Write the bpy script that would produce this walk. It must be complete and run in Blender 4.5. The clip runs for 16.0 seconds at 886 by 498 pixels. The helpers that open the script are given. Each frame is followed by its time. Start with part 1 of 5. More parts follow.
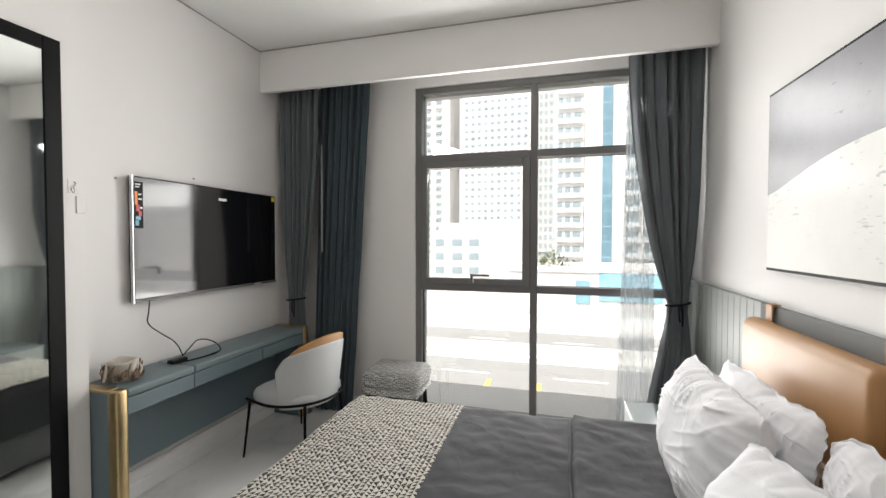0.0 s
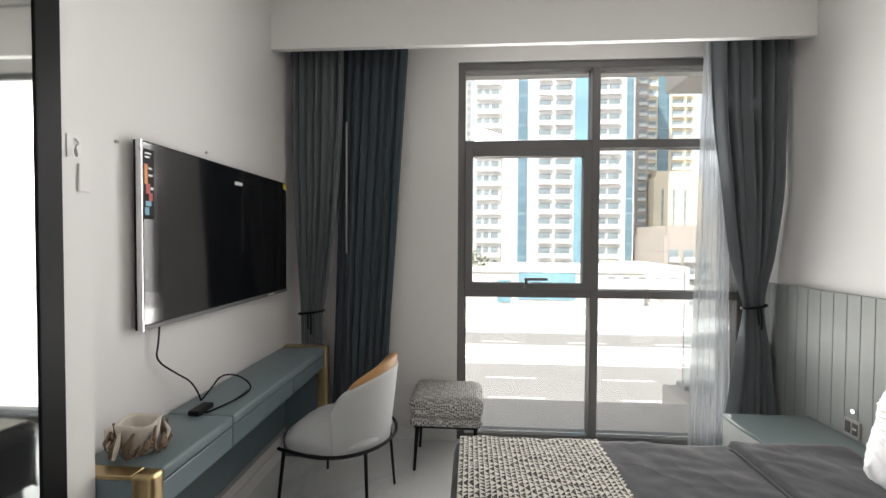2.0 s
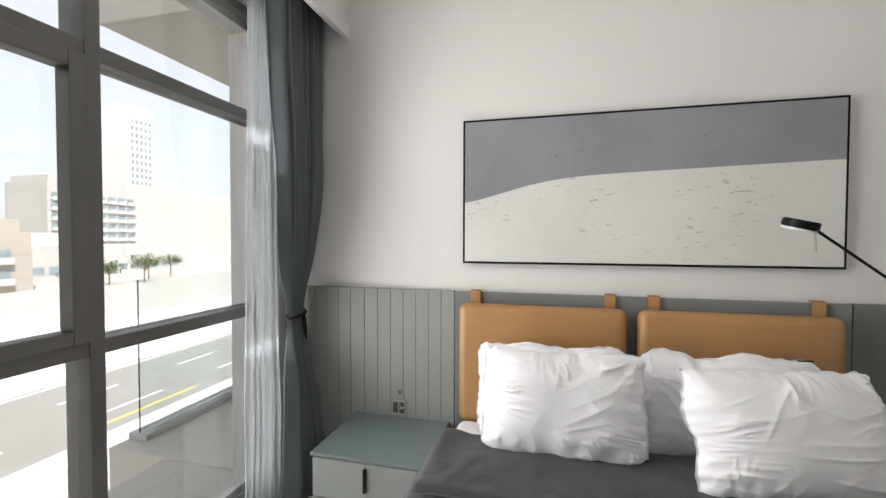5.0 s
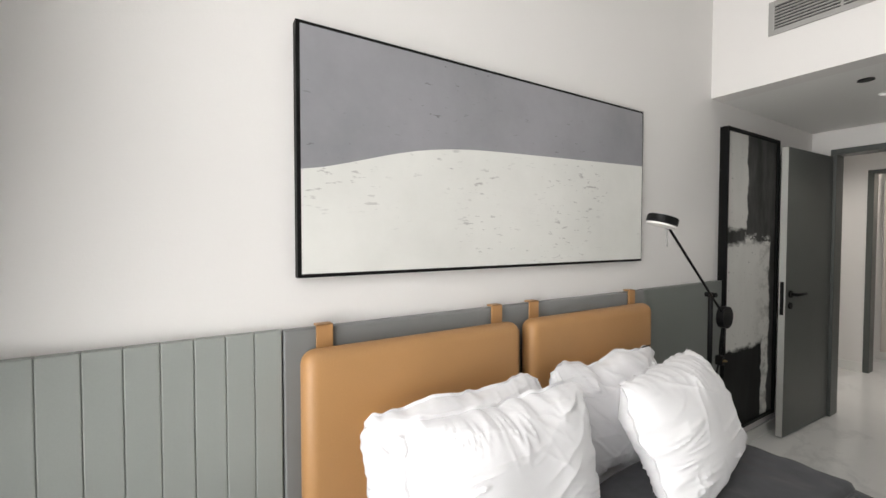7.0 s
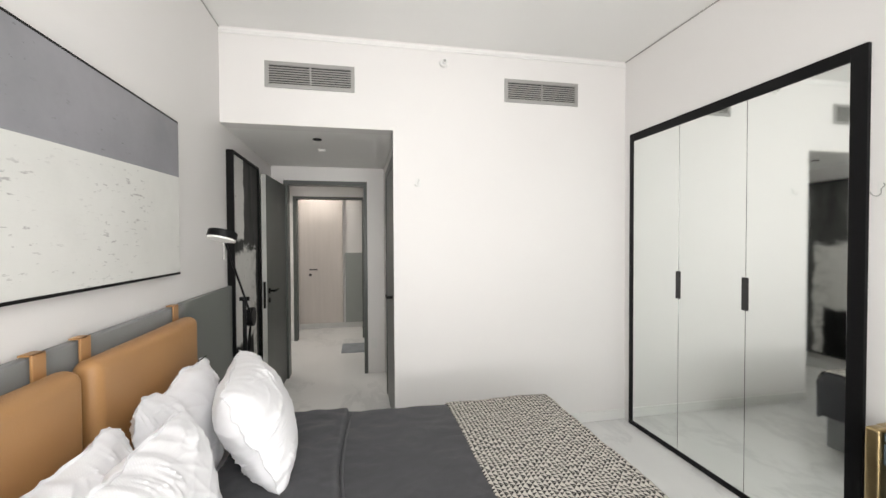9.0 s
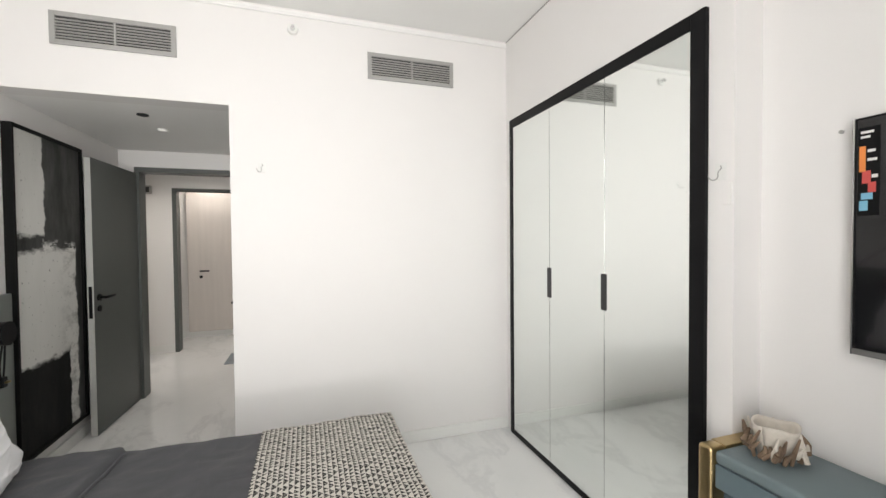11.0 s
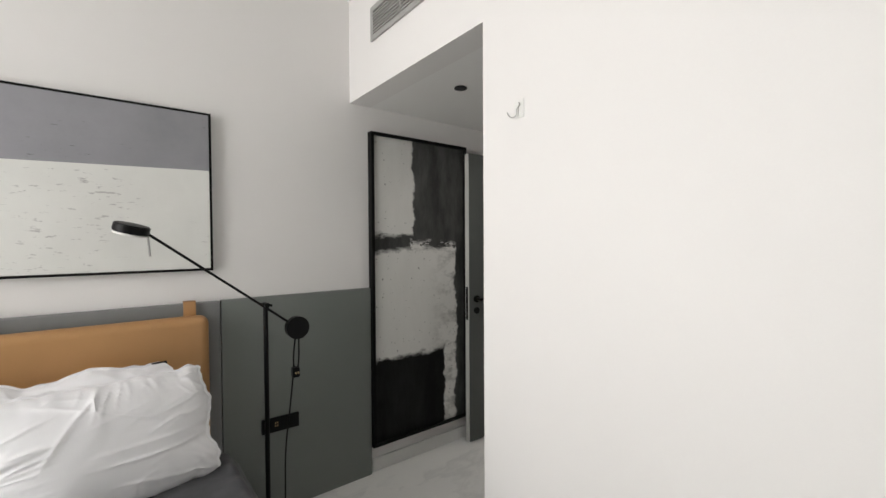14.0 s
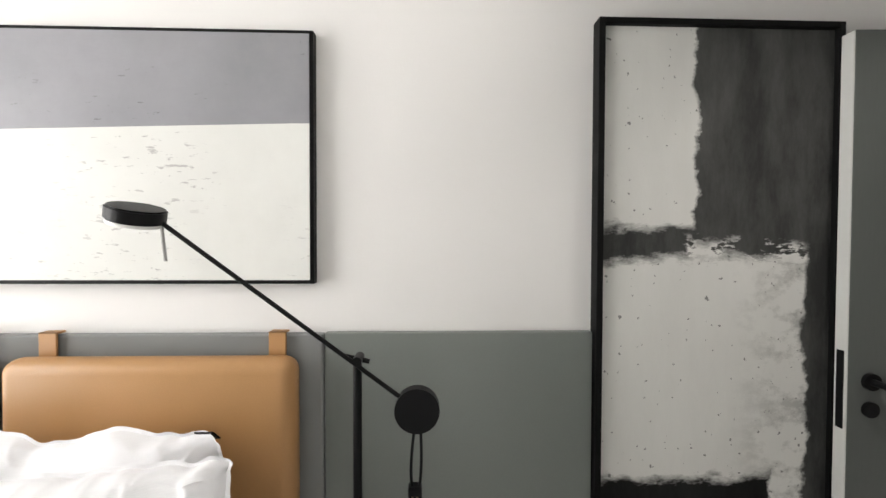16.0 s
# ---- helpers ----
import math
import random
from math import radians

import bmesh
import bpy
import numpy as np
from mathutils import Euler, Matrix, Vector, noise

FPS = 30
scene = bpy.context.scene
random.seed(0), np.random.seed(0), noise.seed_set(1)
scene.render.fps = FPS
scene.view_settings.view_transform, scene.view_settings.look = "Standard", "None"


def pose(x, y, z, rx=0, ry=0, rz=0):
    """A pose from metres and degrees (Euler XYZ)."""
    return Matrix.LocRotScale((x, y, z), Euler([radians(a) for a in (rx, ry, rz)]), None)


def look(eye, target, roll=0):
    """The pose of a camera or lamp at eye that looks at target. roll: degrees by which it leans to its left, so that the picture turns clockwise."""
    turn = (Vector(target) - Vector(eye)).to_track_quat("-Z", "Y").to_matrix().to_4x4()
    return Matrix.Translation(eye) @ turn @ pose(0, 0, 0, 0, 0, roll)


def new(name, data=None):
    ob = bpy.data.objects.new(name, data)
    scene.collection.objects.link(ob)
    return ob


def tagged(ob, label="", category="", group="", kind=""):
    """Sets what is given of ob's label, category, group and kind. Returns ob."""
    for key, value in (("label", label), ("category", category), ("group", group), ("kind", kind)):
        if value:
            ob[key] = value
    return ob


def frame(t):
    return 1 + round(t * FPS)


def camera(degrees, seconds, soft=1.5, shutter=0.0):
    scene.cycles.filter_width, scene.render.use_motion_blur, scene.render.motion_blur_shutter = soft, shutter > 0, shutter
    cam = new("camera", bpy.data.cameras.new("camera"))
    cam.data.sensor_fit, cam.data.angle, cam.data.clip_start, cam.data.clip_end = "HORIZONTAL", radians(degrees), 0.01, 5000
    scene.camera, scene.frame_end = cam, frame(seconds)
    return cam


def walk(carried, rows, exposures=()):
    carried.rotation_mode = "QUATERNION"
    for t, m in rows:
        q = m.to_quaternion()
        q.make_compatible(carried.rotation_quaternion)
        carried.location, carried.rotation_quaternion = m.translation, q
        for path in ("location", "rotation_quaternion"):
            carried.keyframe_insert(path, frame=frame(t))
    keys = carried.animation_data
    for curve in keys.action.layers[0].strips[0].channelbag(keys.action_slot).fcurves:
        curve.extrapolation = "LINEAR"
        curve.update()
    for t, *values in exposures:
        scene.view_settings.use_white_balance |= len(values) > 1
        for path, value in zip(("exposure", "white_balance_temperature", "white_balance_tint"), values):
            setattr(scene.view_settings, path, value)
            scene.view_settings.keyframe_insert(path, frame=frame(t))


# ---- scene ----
cam = camera(94.0, 16.0)
METRES, EYE, TILT, LEAN, TURN = 8.7, 1.475, 0.0, 0.0, 15.2
ROWS = [
    (0.0, 0.0, 0.0, 0.0, 0.0, -1.45, -0.09),
    (0.5, -0.0195, 0.0264, 0.0003, 1.39, -1.5, -0.11),
    (1.0, -0.0436, 0.0439, -0.002, 1.58, -1.56, -0.2),
    (1.5, -0.074, 0.0549, -0.001, -1.17, -1.28, -0.17),
    (2.0, -0.1066, 0.0655, -0.0019, -11.44, -1.32, -0.28),
    (2.5, -0.1291, 0.0823, -0.0025, -27.89, -1.24, -0.32),
    (3.0, -0.1405, 0.1074, -0.0015, -44.14, -1.11, -0.23),
    (3.5, -0.1401, 0.1392, -0.0004, -57.92, -1.16, -0.15),
    (4.0, -0.1301, 0.1726, -0.0011, -70.5, -1.22, -0.15),
    (6.5, -0.0022, 0.2777, 0.001, -122.96, -1.69, -0.06),
    (7.0, 0.0324, 0.2824, -0.0014, -137.12, -1.67, -0.02),
    (7.5, 0.0646, 0.2835, -0.0007, -151.67, -1.59, -0.04),
    (8.0, 0.0844, 0.2909, 0.0022, -169.33, -1.33, 0.12),
    (8.5, 0.0895, 0.2986, 0.0028, -190.17, -1.17, 0.19),
    (9.0, 0.0843, 0.3049, 0.0032, -206.58, -1.17, 0.26),
    (9.5, 0.0749, 0.31, 0.0033, -217.96, -1.3, 0.31),
    (12.0, -0.0605, 0.2682, -0.0023, -199.19, -1.36, 0.73),
    (12.5, -0.0872, 0.2382, -0.0015, -186.94, -1.1, 0.76),
    (13.0, -0.1109, 0.2046, -0.0017, -173.19, -0.99, 0.68),
    (13.5, -0.126, 0.1677, -0.002, -157.0, -0.83, 0.57),
    (14.0, -0.133, 0.1285, 0.0005, -142.97, -1.19, 0.34),
    (14.5, -0.1314, 0.0916, -0.0008, -129.57, -1.22, 0.2),
    (15.0, -0.1092, 0.0626, -0.0018, -117.21, -1.01, 0.16),
    (15.5, -0.0748, 0.0395, -0.0017, -109.73, -1.13, -0.08),
    (16.0, -0.039, 0.0185, -0.0002, -107.03, -1.2, -0.17),
]
EXPOSURES = [(0.0, 1.72), (2.0, 1.6), (3.0, 1.54), (4.0, 1.36), (6.5, 1.75), (7.5, 1.64), (8.5, 1.73), (9.5, 1.92), (12.5, 1.88), (14.5, 1.72), (15.0, 1.8), (15.5, 2.0), (16.0, 2.48)]
walk(cam, [(t, pose(0, 0, EYE, TILT, LEAN, TURN) @ pose(METRES * x, METRES * y, METRES * z, 90 + pitch, roll, yaw)) for t, x, y, z, yaw, pitch, roll in ROWS], EXPOSURES)

# ---- world and sun ----
world = bpy.data.worlds.new("sky")
scene.world = world
world.use_nodes = True
wn = world.node_tree.nodes
sky = wn.new("ShaderNodeTexSky")
sky.sky_type = "NISHITA"
sky.sun_disc = False
SUN_ELEV, SUN_FROM = 52.0, 215.0    # the sun stands behind the building, seen from the window
sky.sun_elevation, sky.sun_rotation = radians(SUN_ELEV), radians(SUN_FROM)
sky.air_density, sky.dust_density, sky.ozone_density = 1.0, 3.0, 1.0
haze = wn.new("ShaderNodeMix")
haze.data_type = "RGBA"
haze.inputs[0].default_value, haze.inputs[7].default_value = 0.8, (3.9, 3.9, 3.9, 1)
world.node_tree.links.new(sky.outputs[0], haze.inputs[6])
world.node_tree.links.new(haze.outputs[2], wn["Background"].inputs[0])
wn["Background"].inputs[1].default_value = 0.15
sun_data = bpy.data.lights.new("sun", "SUN")
sun_data.energy, sun_data.angle, sun_data.color = 4.0, radians(0.5), (1.0, 0.95, 0.87)
sun_dir = Vector((math.sin(radians(SUN_FROM)) * math.cos(radians(SUN_ELEV)), math.cos(radians(SUN_FROM)) * math.cos(radians(SUN_ELEV)), math.sin(radians(SUN_ELEV))))
new("sun", sun_data).matrix_world = look(sun_dir * 50, (0, 0, 0))

# the light of the sky and of the bright street through the tall window: level, and upwards from the road
for lx, ly, lz, w, h, up, side, watts, cone in ((-0.14, 3.268, 1.40, 1.86, 2.50, 0, 0, 12.5, 140), (-0.14, 3.19, 0.80, 1.80, 0.26, 28, -6, 2.6, 130), (-0.14, 3.19, 1.90, 1.80, 0.26, 28, -6, 2.6, 130), (-0.14, 3.19, 2.30, 1.80, 0.26, -28, -10, 3.0, 130)):
    wl = bpy.data.lights.new("window_light", "AREA")
    wl.shape, wl.size, wl.size_y, wl.energy, wl.color, wl.spread = "RECTANGLE", w, h, watts, (0.99, 0.967, 0.94), radians(cone)
    aim = Vector((math.sin(radians(side)) * math.cos(radians(up)), -math.cos(radians(side)) * math.cos(radians(up)), math.sin(radians(up))))
    new("window_light", wl).matrix_world = look((lx, ly, lz), Vector((lx, ly, lz)) + aim)


# ---- materials ----
def nodes_of(name):
    m = bpy.data.materials.new(name)
    m.use_nodes = True
    t = m.node_tree
    return m, t.nodes, t.links, t.nodes["Principled BSDF"]


def math_node(n, l, op, a, b=None, c=None):
    q = n.new("ShaderNodeMath")
    q.operation = op
    for i, v in enumerate((a, b, c)):
        if v is None:
            continue
        if isinstance(v, (int, float)):
            q.inputs[i].default_value = v
        else:
            l.new(v, q.inputs[i])
    return q.outputs[0]


def mix_node(n, l, fac, a, b):
    q = n.new("ShaderNodeMix")
    q.data_type = "RGBA"
    for i, v in ((0, fac), (6, a), (7, b)):
        if isinstance(v, (int, float)):
            q.inputs[i].default_value = v
        elif isinstance(v, tuple):
            q.inputs[i].default_value = (*v[:3], 1)
        else:
            l.new(v, q.inputs[i])
    return q.outputs[2]


def noise_node(n, l, scale, detail=4, rough=0.55, vec=None):
    q = n.new("ShaderNodeTexNoise")
    q.inputs["Scale"].default_value, q.inputs["Detail"].default_value, q.inputs["Roughness"].default_value = scale, detail, rough
    if vec is not None:
        l.new(vec, q.inputs["Vector"])
    return q.outputs["Fac"]


def place_of(n, l, scale=(1, 1, 1)):
    c = n.new("ShaderNodeTexCoord")
    m = n.new("ShaderNodeMapping")
    m.inputs["Scale"].default_value = scale
    l.new(c.outputs["Object"], m.inputs["Vector"])
    return m.outputs[0]


def ramp(n, l, fac, lo, hi):
    q = n.new("ShaderNodeMapRange")
    q.inputs[1].default_value, q.inputs[2].default_value = lo, hi
    l.new(fac, q.inputs[0])
    return q.outputs[0]


def bump_to(n, l, b, height, strength, dist=0.01):
    q = n.new("ShaderNodeBump")
    q.inputs["Strength"].default_value, q.inputs["Distance"].default_value = strength, dist
    l.new(height, q.inputs["Height"])
    l.new(q.outputs[0], b.inputs["Normal"])


def surface(name, col, rough, metal=0.0, vary=0.08, coarse=1.5, fine=60.0, bump=0.1, stretch=(1, 1, 1), coat=0.0, spec=0.5):
    """A plain surface with broad tone changes, fine grain and a little relief."""
    m, n, l, b = nodes_of(name)
    p = place_of(n, l, stretch)
    broad, grain = noise_node(n, l, coarse, 3, 0.5, p), noise_node(n, l, fine, 5, 0.6, p)
    f = math_node(n, l, "ADD", math_node(n, l, "MULTIPLY", broad, 0.6), math_node(n, l, "MULTIPLY", grain, 0.4))
    f = ramp(n, l, f, 0.3, 0.7)
    dark, light = tuple(c * (1 - vary) for c in col), tuple(min(1, c * (1 + vary)) for c in col)
    l.new(mix_node(n, l, f, dark, light), b.inputs["Base Color"])
    l.new(math_node(n, l, "ADD", math_node(n, l, "MULTIPLY", broad, 0.15), max(0.02, rough - 0.07)), b.inputs["Roughness"])
    b.inputs["Metallic"].default_value = metal
    b.inputs["Coat Weight"].default_value = coat
    b.inputs["Specular IOR Level"].default_value = spec
    if bump:
        bump_to(n, l, b, grain, bump, 0.004)
    return m


def weave(name, col, vary=0.15, scale=900.0, rough=0.9, sheen=0.2, bump=0.25, crease=0.25):
    """Woven cloth: two crossing sets of threads, with soft creases."""
    m, n, l, b = nodes_of(name)
    p = place_of(n, l)
    w1, w2 = n.new("ShaderNodeTexWave"), n.new("ShaderNodeTexWave")
    for w, d in ((w1, "Z"), (w2, "DIAGONAL")):
        w.bands_direction = d
        w.inputs["Scale"].default_value = scale / 20
        w.inputs["Distortion"].default_value = 1.5
        l.new(p, w.inputs["Vector"])
    thread = math_node(n, l, "MULTIPLY", w1.outputs["Fac"], w2.outputs["Fac"])
    broad = noise_node(n, l, 9, 5, 0.6, p)
    f = math_node(n, l, "ADD", math_node(n, l, "MULTIPLY", thread, 0.45), math_node(n, l, "MULTIPLY", broad, 0.55))
    l.new(mix_node(n, l, f, tuple(c * (1 - vary) for c in col), tuple(min(1, c * (1 + vary)) for c in col)), b.inputs["Base Color"])
    b.inputs["Roughness"].default_value = rough
    b.inputs["Sheen Weight"].default_value = sheen
    b.inputs["Specular IOR Level"].default_value = 0.2
    h = math_node(n, l, "ADD", math_node(n, l, "MULTIPLY", thread, 0.3), math_node(n, l, "MULTIPLY", noise_node(n, l, 22, 4, 0.6, p), crease * 4))
    bump_to(n, l, b, h, bump, 0.006)
    return m


def plaster(name, col):
    m, n, l, b = nodes_of(name)
    p = place_of(n, l)
    broad, fine = noise_node(n, l, 0.8, 4, 0.6, p), noise_node(n, l, 140, 4, 0.6, p)
    f = math_node(n, l, "ADD", math_node(n, l, "MULTIPLY", broad, 0.7), math_node(n, l, "MULTIPLY", fine, 0.3))
    l.new(mix_node(n, l, f, tuple(c * 0.965 for c in col), tuple(min(1, c * 1.03) for c in col)), b.inputs["Base Color"])
    l.new(math_node(n, l, "ADD", math_node(n, l, "MULTIPLY", broad, 0.2), 0.5), b.inputs["Roughness"])
    bump_to(n, l, b, math_node(n, l, "ADD", fine, math_node(n, l, "MULTIPLY", noise_node(n, l, 6, 2, 0.5, p), 1.5)), 0.12, 0.002)
    return m


def marble(name):
    """Polished white porcelain with soft grey veins."""
    m, n, l, b = nodes_of(name)
    p = place_of(n, l, (1, 0.55, 1))
    warp = n.new("ShaderNodeTexNoise")
    warp.inputs["Scale"].default_value, warp.inputs["Detail"].default_value = 1.3, 6
    l.new(p, warp.inputs["Vector"])
    add = n.new("ShaderNodeVectorMath")
    add.operation = "MULTIPLY_ADD"
    add.inputs[1].default_value = (0.9, 0.9, 0.9)
    l.new(warp.outputs["Color"], add.inputs[0])
    l.new(p, add.inputs[2])
    v = noise_node(n, l, 1.1, 8, 0.62, add.outputs[0])
    vein = math_node(n, l, "SUBTRACT", 1.0, ramp(n, l, math_node(n, l, "ABSOLUTE", math_node(n, l, "SUBTRACT", v, 0.5)), 0.0, 0.035))
    cloud = noise_node(n, l, 0.9, 5, 0.6, p)
    base = mix_node(n, l, ramp(n, l, cloud, 0.3, 0.7), (0.72, 0.725, 0.72), (0.82, 0.82, 0.81))
    l.new(mix_node(n, l, math_node(n, l, "MULTIPLY", vein, math_node(n, l, "MULTIPLY", cloud, 0.5)), base, (0.42, 0.43, 0.44)), b.inputs["Base Color"])
    l.new(math_node(n, l, "ADD", math_node(n, l, "MULTIPLY", cloud, 0.10), 0.05), b.inputs["Roughness"])
    return m


def triangles(name, cells, light, dark, share=0.72, wool=60.0):
    """Small triangles in two tones, woven; each cell is cut along one of its diagonals."""
    m, n, l, b = nodes_of(name)
    c = n.new("ShaderNodeUVMap")
    p = n.new("ShaderNodeVectorMath")
    p.operation = "SCALE"
    p.inputs[3].default_value = cells
    l.new(c.outputs[0], p.inputs[0])
    fl, fr = n.new("ShaderNodeVectorMath"), n.new("ShaderNodeVectorMath")
    fl.operation, fr.operation = "FLOOR", "FRACTION"
    l.new(p.outputs[0], fl.inputs[0])
    l.new(p.outputs[0], fr.inputs[0])
    wn_ = n.new("ShaderNodeTexWhiteNoise")
    wn_.noise_dimensions = "2D"
    l.new(fl.outputs[0], wn_.inputs["Vector"])
    s = n.new("ShaderNodeSeparateXYZ")
    l.new(fr.outputs[0], s.inputs[0])
    r = n.new("ShaderNodeSeparateColor")
    l.new(wn_.outputs["Color"], r.inputs[0])
    t1 = math_node(n, l, "GREATER_THAN", math_node(n, l, "ADD", s.outputs[0], s.outputs[1]), 1.0)
    t2 = math_node(n, l, "GREATER_THAN", math_node(n, l, "SUBTRACT", s.outputs[0], s.outputs[1]), 0.0)
    pick = math_node(n, l, "GREATER_THAN", r.outputs[0], 0.5)
    q = n.new("ShaderNodeMix")
    l.new(pick, q.inputs[0])
    l.new(t1, q.inputs[2])
    l.new(t2, q.inputs[3])
    inside = math_node(n, l, "MULTIPLY", math_node(n, l, "LESS_THAN", s.outputs[0], 0.97), math_node(n, l, "LESS_THAN", math_node(n, l, "ABSOLUTE", math_node(n, l, "SUBTRACT", s.outputs[1], 0.5)), 0.475))
    on = math_node(n, l, "MULTIPLY", math_node(n, l, "MULTIPLY", q.outputs[0], inside), math_node(n, l, "LESS_THAN", r.outputs[2], share))
    fuzz = noise_node(n, l, wool, 3, 0.7, place_of(n, l))
    on = math_node(n, l, "MULTIPLY", on, ramp(n, l, fuzz, 0.25, 0.45))
    l.new(mix_node(n, l, on, mix_node(n, l, fuzz, tuple(k * 0.85 for k in light), light), dark), b.inputs["Base Color"])
    b.inputs["Roughness"].default_value = 0.95
    b.inputs["Specular IOR Level"].default_value = 0.15
    bump_to(n, l, b, math_node(n, l, "ADD", fuzz, math_node(n, l, "MULTIPLY", on, -0.5)), 0.4, 0.004)
    return m


def glass(name, col=(1, 1, 1), rough=0.0):
    m, n, l, b = nodes_of(name)
    b.inputs["Base Color"].default_value = (*col, 1)
    b.inputs["Transmission Weight"].default_value, b.inputs["Roughness"].default_value, b.inputs["IOR"].default_value = 1.0, rough, 1.45
    return m


def mirror(name):
    m, n, l, b = nodes_of(name)
    b.inputs["Base Color"].default_value = (0.86, 0.89, 0.87, 1)
    b.inputs["Metallic"].default_value = 1.0
    l.new(ramp(n, l, noise_node(n, l, 3, 3, 0.5, place_of(n, l)), -2.0, 60.0), b.inputs["Roughness"])
    return m


def facade(name, col, vary=0.06):
    return surface(name, col, 0.8, vary=vary, coarse=0.08, fine=2.0, bump=0.0)


def crumple(m, scale, strength):
    """Adds thin sharp creases to a cloth's relief."""
    n, l = m.node_tree.nodes, m.node_tree.links
    p = place_of(n, l)
    k = None
    for sc in (scale, scale * 2.3):
        q = n.new("ShaderNodeTexNoise")
        q.inputs["Scale"].default_value, q.inputs["Detail"].default_value, q.inputs["Distortion"].default_value = sc, 1.5, 0.7
        l.new(p, q.inputs["Vector"])
        r = math_node(n, l, "ABSOLUTE", math_node(n, l, "SUBTRACT", q.outputs["Fac"], 0.5))
        r = math_node(n, l, "POWER", math_node(n, l, "SUBTRACT", 1.0, math_node(n, l, "MULTIPLY", r, 2.0)), 9.0)
        k = r if k is None else math_node(n, l, "ADD", k, math_node(n, l, "MULTIPLY", r, 0.4))
    q = n.new("ShaderNodeBump")
    q.inputs["Strength"].default_value, q.inputs["Distance"].default_value = strength, 0.012
    l.new(k, q.inputs["Height"])
    for o in n:
        if o.type == "BUMP" and o != q:
            l.new(q.outputs[0], o.inputs["Normal"])


WALL = plaster("warm_white_wall_paint", (0.780, 0.764, 0.750))
CEIL = plaster("white_ceiling_paint", (0.83, 0.825, 0.81))
FLOOR = marble("white_marble_tile")
SKIRT = surface("white_skirting", (0.78, 0.78, 0.76), 0.35, vary=0.03)
SAGE = surface("sage_grey_lacquer", (0.295, 0.314, 0.297), 0.42, spec=0.3, vary=0.05, fine=220, bump=0.04)
SAGE_CLOTH = weave("grey_headboard_cloth", (0.21, 0.215, 0.215), 0.12, 1500, bump=0.12, crease=0.03)
TAN = surface("tan_leather", (0.425, 0.230, 0.092), 0.42, vary=0.10, coarse=3.0, fine=260, bump=0.22)
BLACK = surface("black_powder_coat", (0.006, 0.006, 0.0065), 0.42, vary=0.2, fine=300, bump=0.05, spec=0.15)
BLACK_WOOD = surface("black_stained_frame", (0.005, 0.005, 0.005), 0.5, spec=0.12, vary=0.25, fine=90, stretch=(1, 1, 0.2), bump=0.08)
ALU = surface("grey_window_metal", (0.15, 0.147, 0.143), 0.45, 0.3, vary=0.06, fine=160, bump=0.03)
BRASS = surface("brushed_brass", (0.50, 0.38, 0.20), 0.32, 1.0, vary=0.12, coarse=2, fine=90, stretch=(1, 1, 12), bump=0.05)
SLATE = surface("slate_blue_lacquer", (0.125, 0.168, 0.188), 0.36, vary=0.06, fine=150, bump=0.05)
SLATE_LEATHER = surface("slate_blue_leather_top", (0.155, 0.198, 0.212), 0.48, vary=0.08, fine=320, bump=0.2)
LINEN = weave("white_cotton", (0.85, 0.85, 0.87), 0.03, 1600, sheen=0.1, bump=0.10, crease=0.06)
DUVET = weave("charcoal_duvet_cotton", (0.062, 0.063, 0.069), 0.14, 1300, sheen=0.12, bump=0.2, crease=0.25)
CURTAIN = weave("grey_curtain_cloth", (0.108, 0.122, 0.131), 0.16, 1400, sheen=0.25, bump=0.15, crease=0.12)
CURTAIN_BLUE = weave("blue_grey_blackout_cloth", (0.050, 0.070, 0.082), 0.14, 1400, sheen=0.2, bump=0.12, crease=0.1)
crumple(DUVET, 2.6, 0.13)
THROW = triangles("black_and_white_triangle_weave", 50, (0.62, 0.595, 0.54), (0.03, 0.029, 0.029), 1.0, 160.0)
STOOL_SIDE = triangles("black_and_white_stool_weave", 66, (0.66, 0.65, 0.62), (0.05, 0.05, 0.05), 0.95, 200.0)
STOOL_TOP = triangles("pale_stool_weave", 76, (0.52, 0.51, 0.485), (0.17, 0.17, 0.168), 0.8, 220.0)
CHAIR_CLOTH = weave("pale_grey_chair_cloth", (0.54, 0.55, 0.55), 0.08, 1200, bump=0.15, crease=0.05)
MIRROR = mirror("mirror_glass")
# grey put into the glass colour to darken the bright view outside
PANE = glass("view_dimming_glass", (0.64, 0.645, 0.645))
CHROME = surface("bright_metal", (0.75, 0.75, 0.76), 0.2, 1.0, vary=0.05, bump=0.0)
WHITE_PLASTIC = surface("white_plastic", (0.75, 0.75, 0.73), 0.35, vary=0.03, bump=0.02)
GREY_DOOR = surface("grey_green_door_lacquer", (0.098, 0.106, 0.100), 0.35, spec=0.3, vary=0.08, coarse=2, fine=120, stretch=(1, 1, 0.15), bump=0.05)
DOOR_EDGE = surface("pale_door_edge", (0.50, 0.50, 0.48), 0.45, vary=0.05)
TOP_GLASS = surface("grey_green_back_painted_glass", (0.17, 0.21, 0.21), 0.08, vary=0.05, bump=0.0)
PANEL = surface("smooth_sage_lacquer", (0.185, 0.200, 0.188), 0.36, spec=0.4, vary=0.06, fine=220, bump=0.03)
PALE_DOOR = surface("pale_wood_door", (0.62, 0.57, 0.53), 0.5, vary=0.06, coarse=3, fine=60, stretch=(6, 6, 0.4), bump=0.03)
VENT = surface("grey_vent_metal", (0.36, 0.355, 0.34), 0.5, 0.1, vary=0.05)
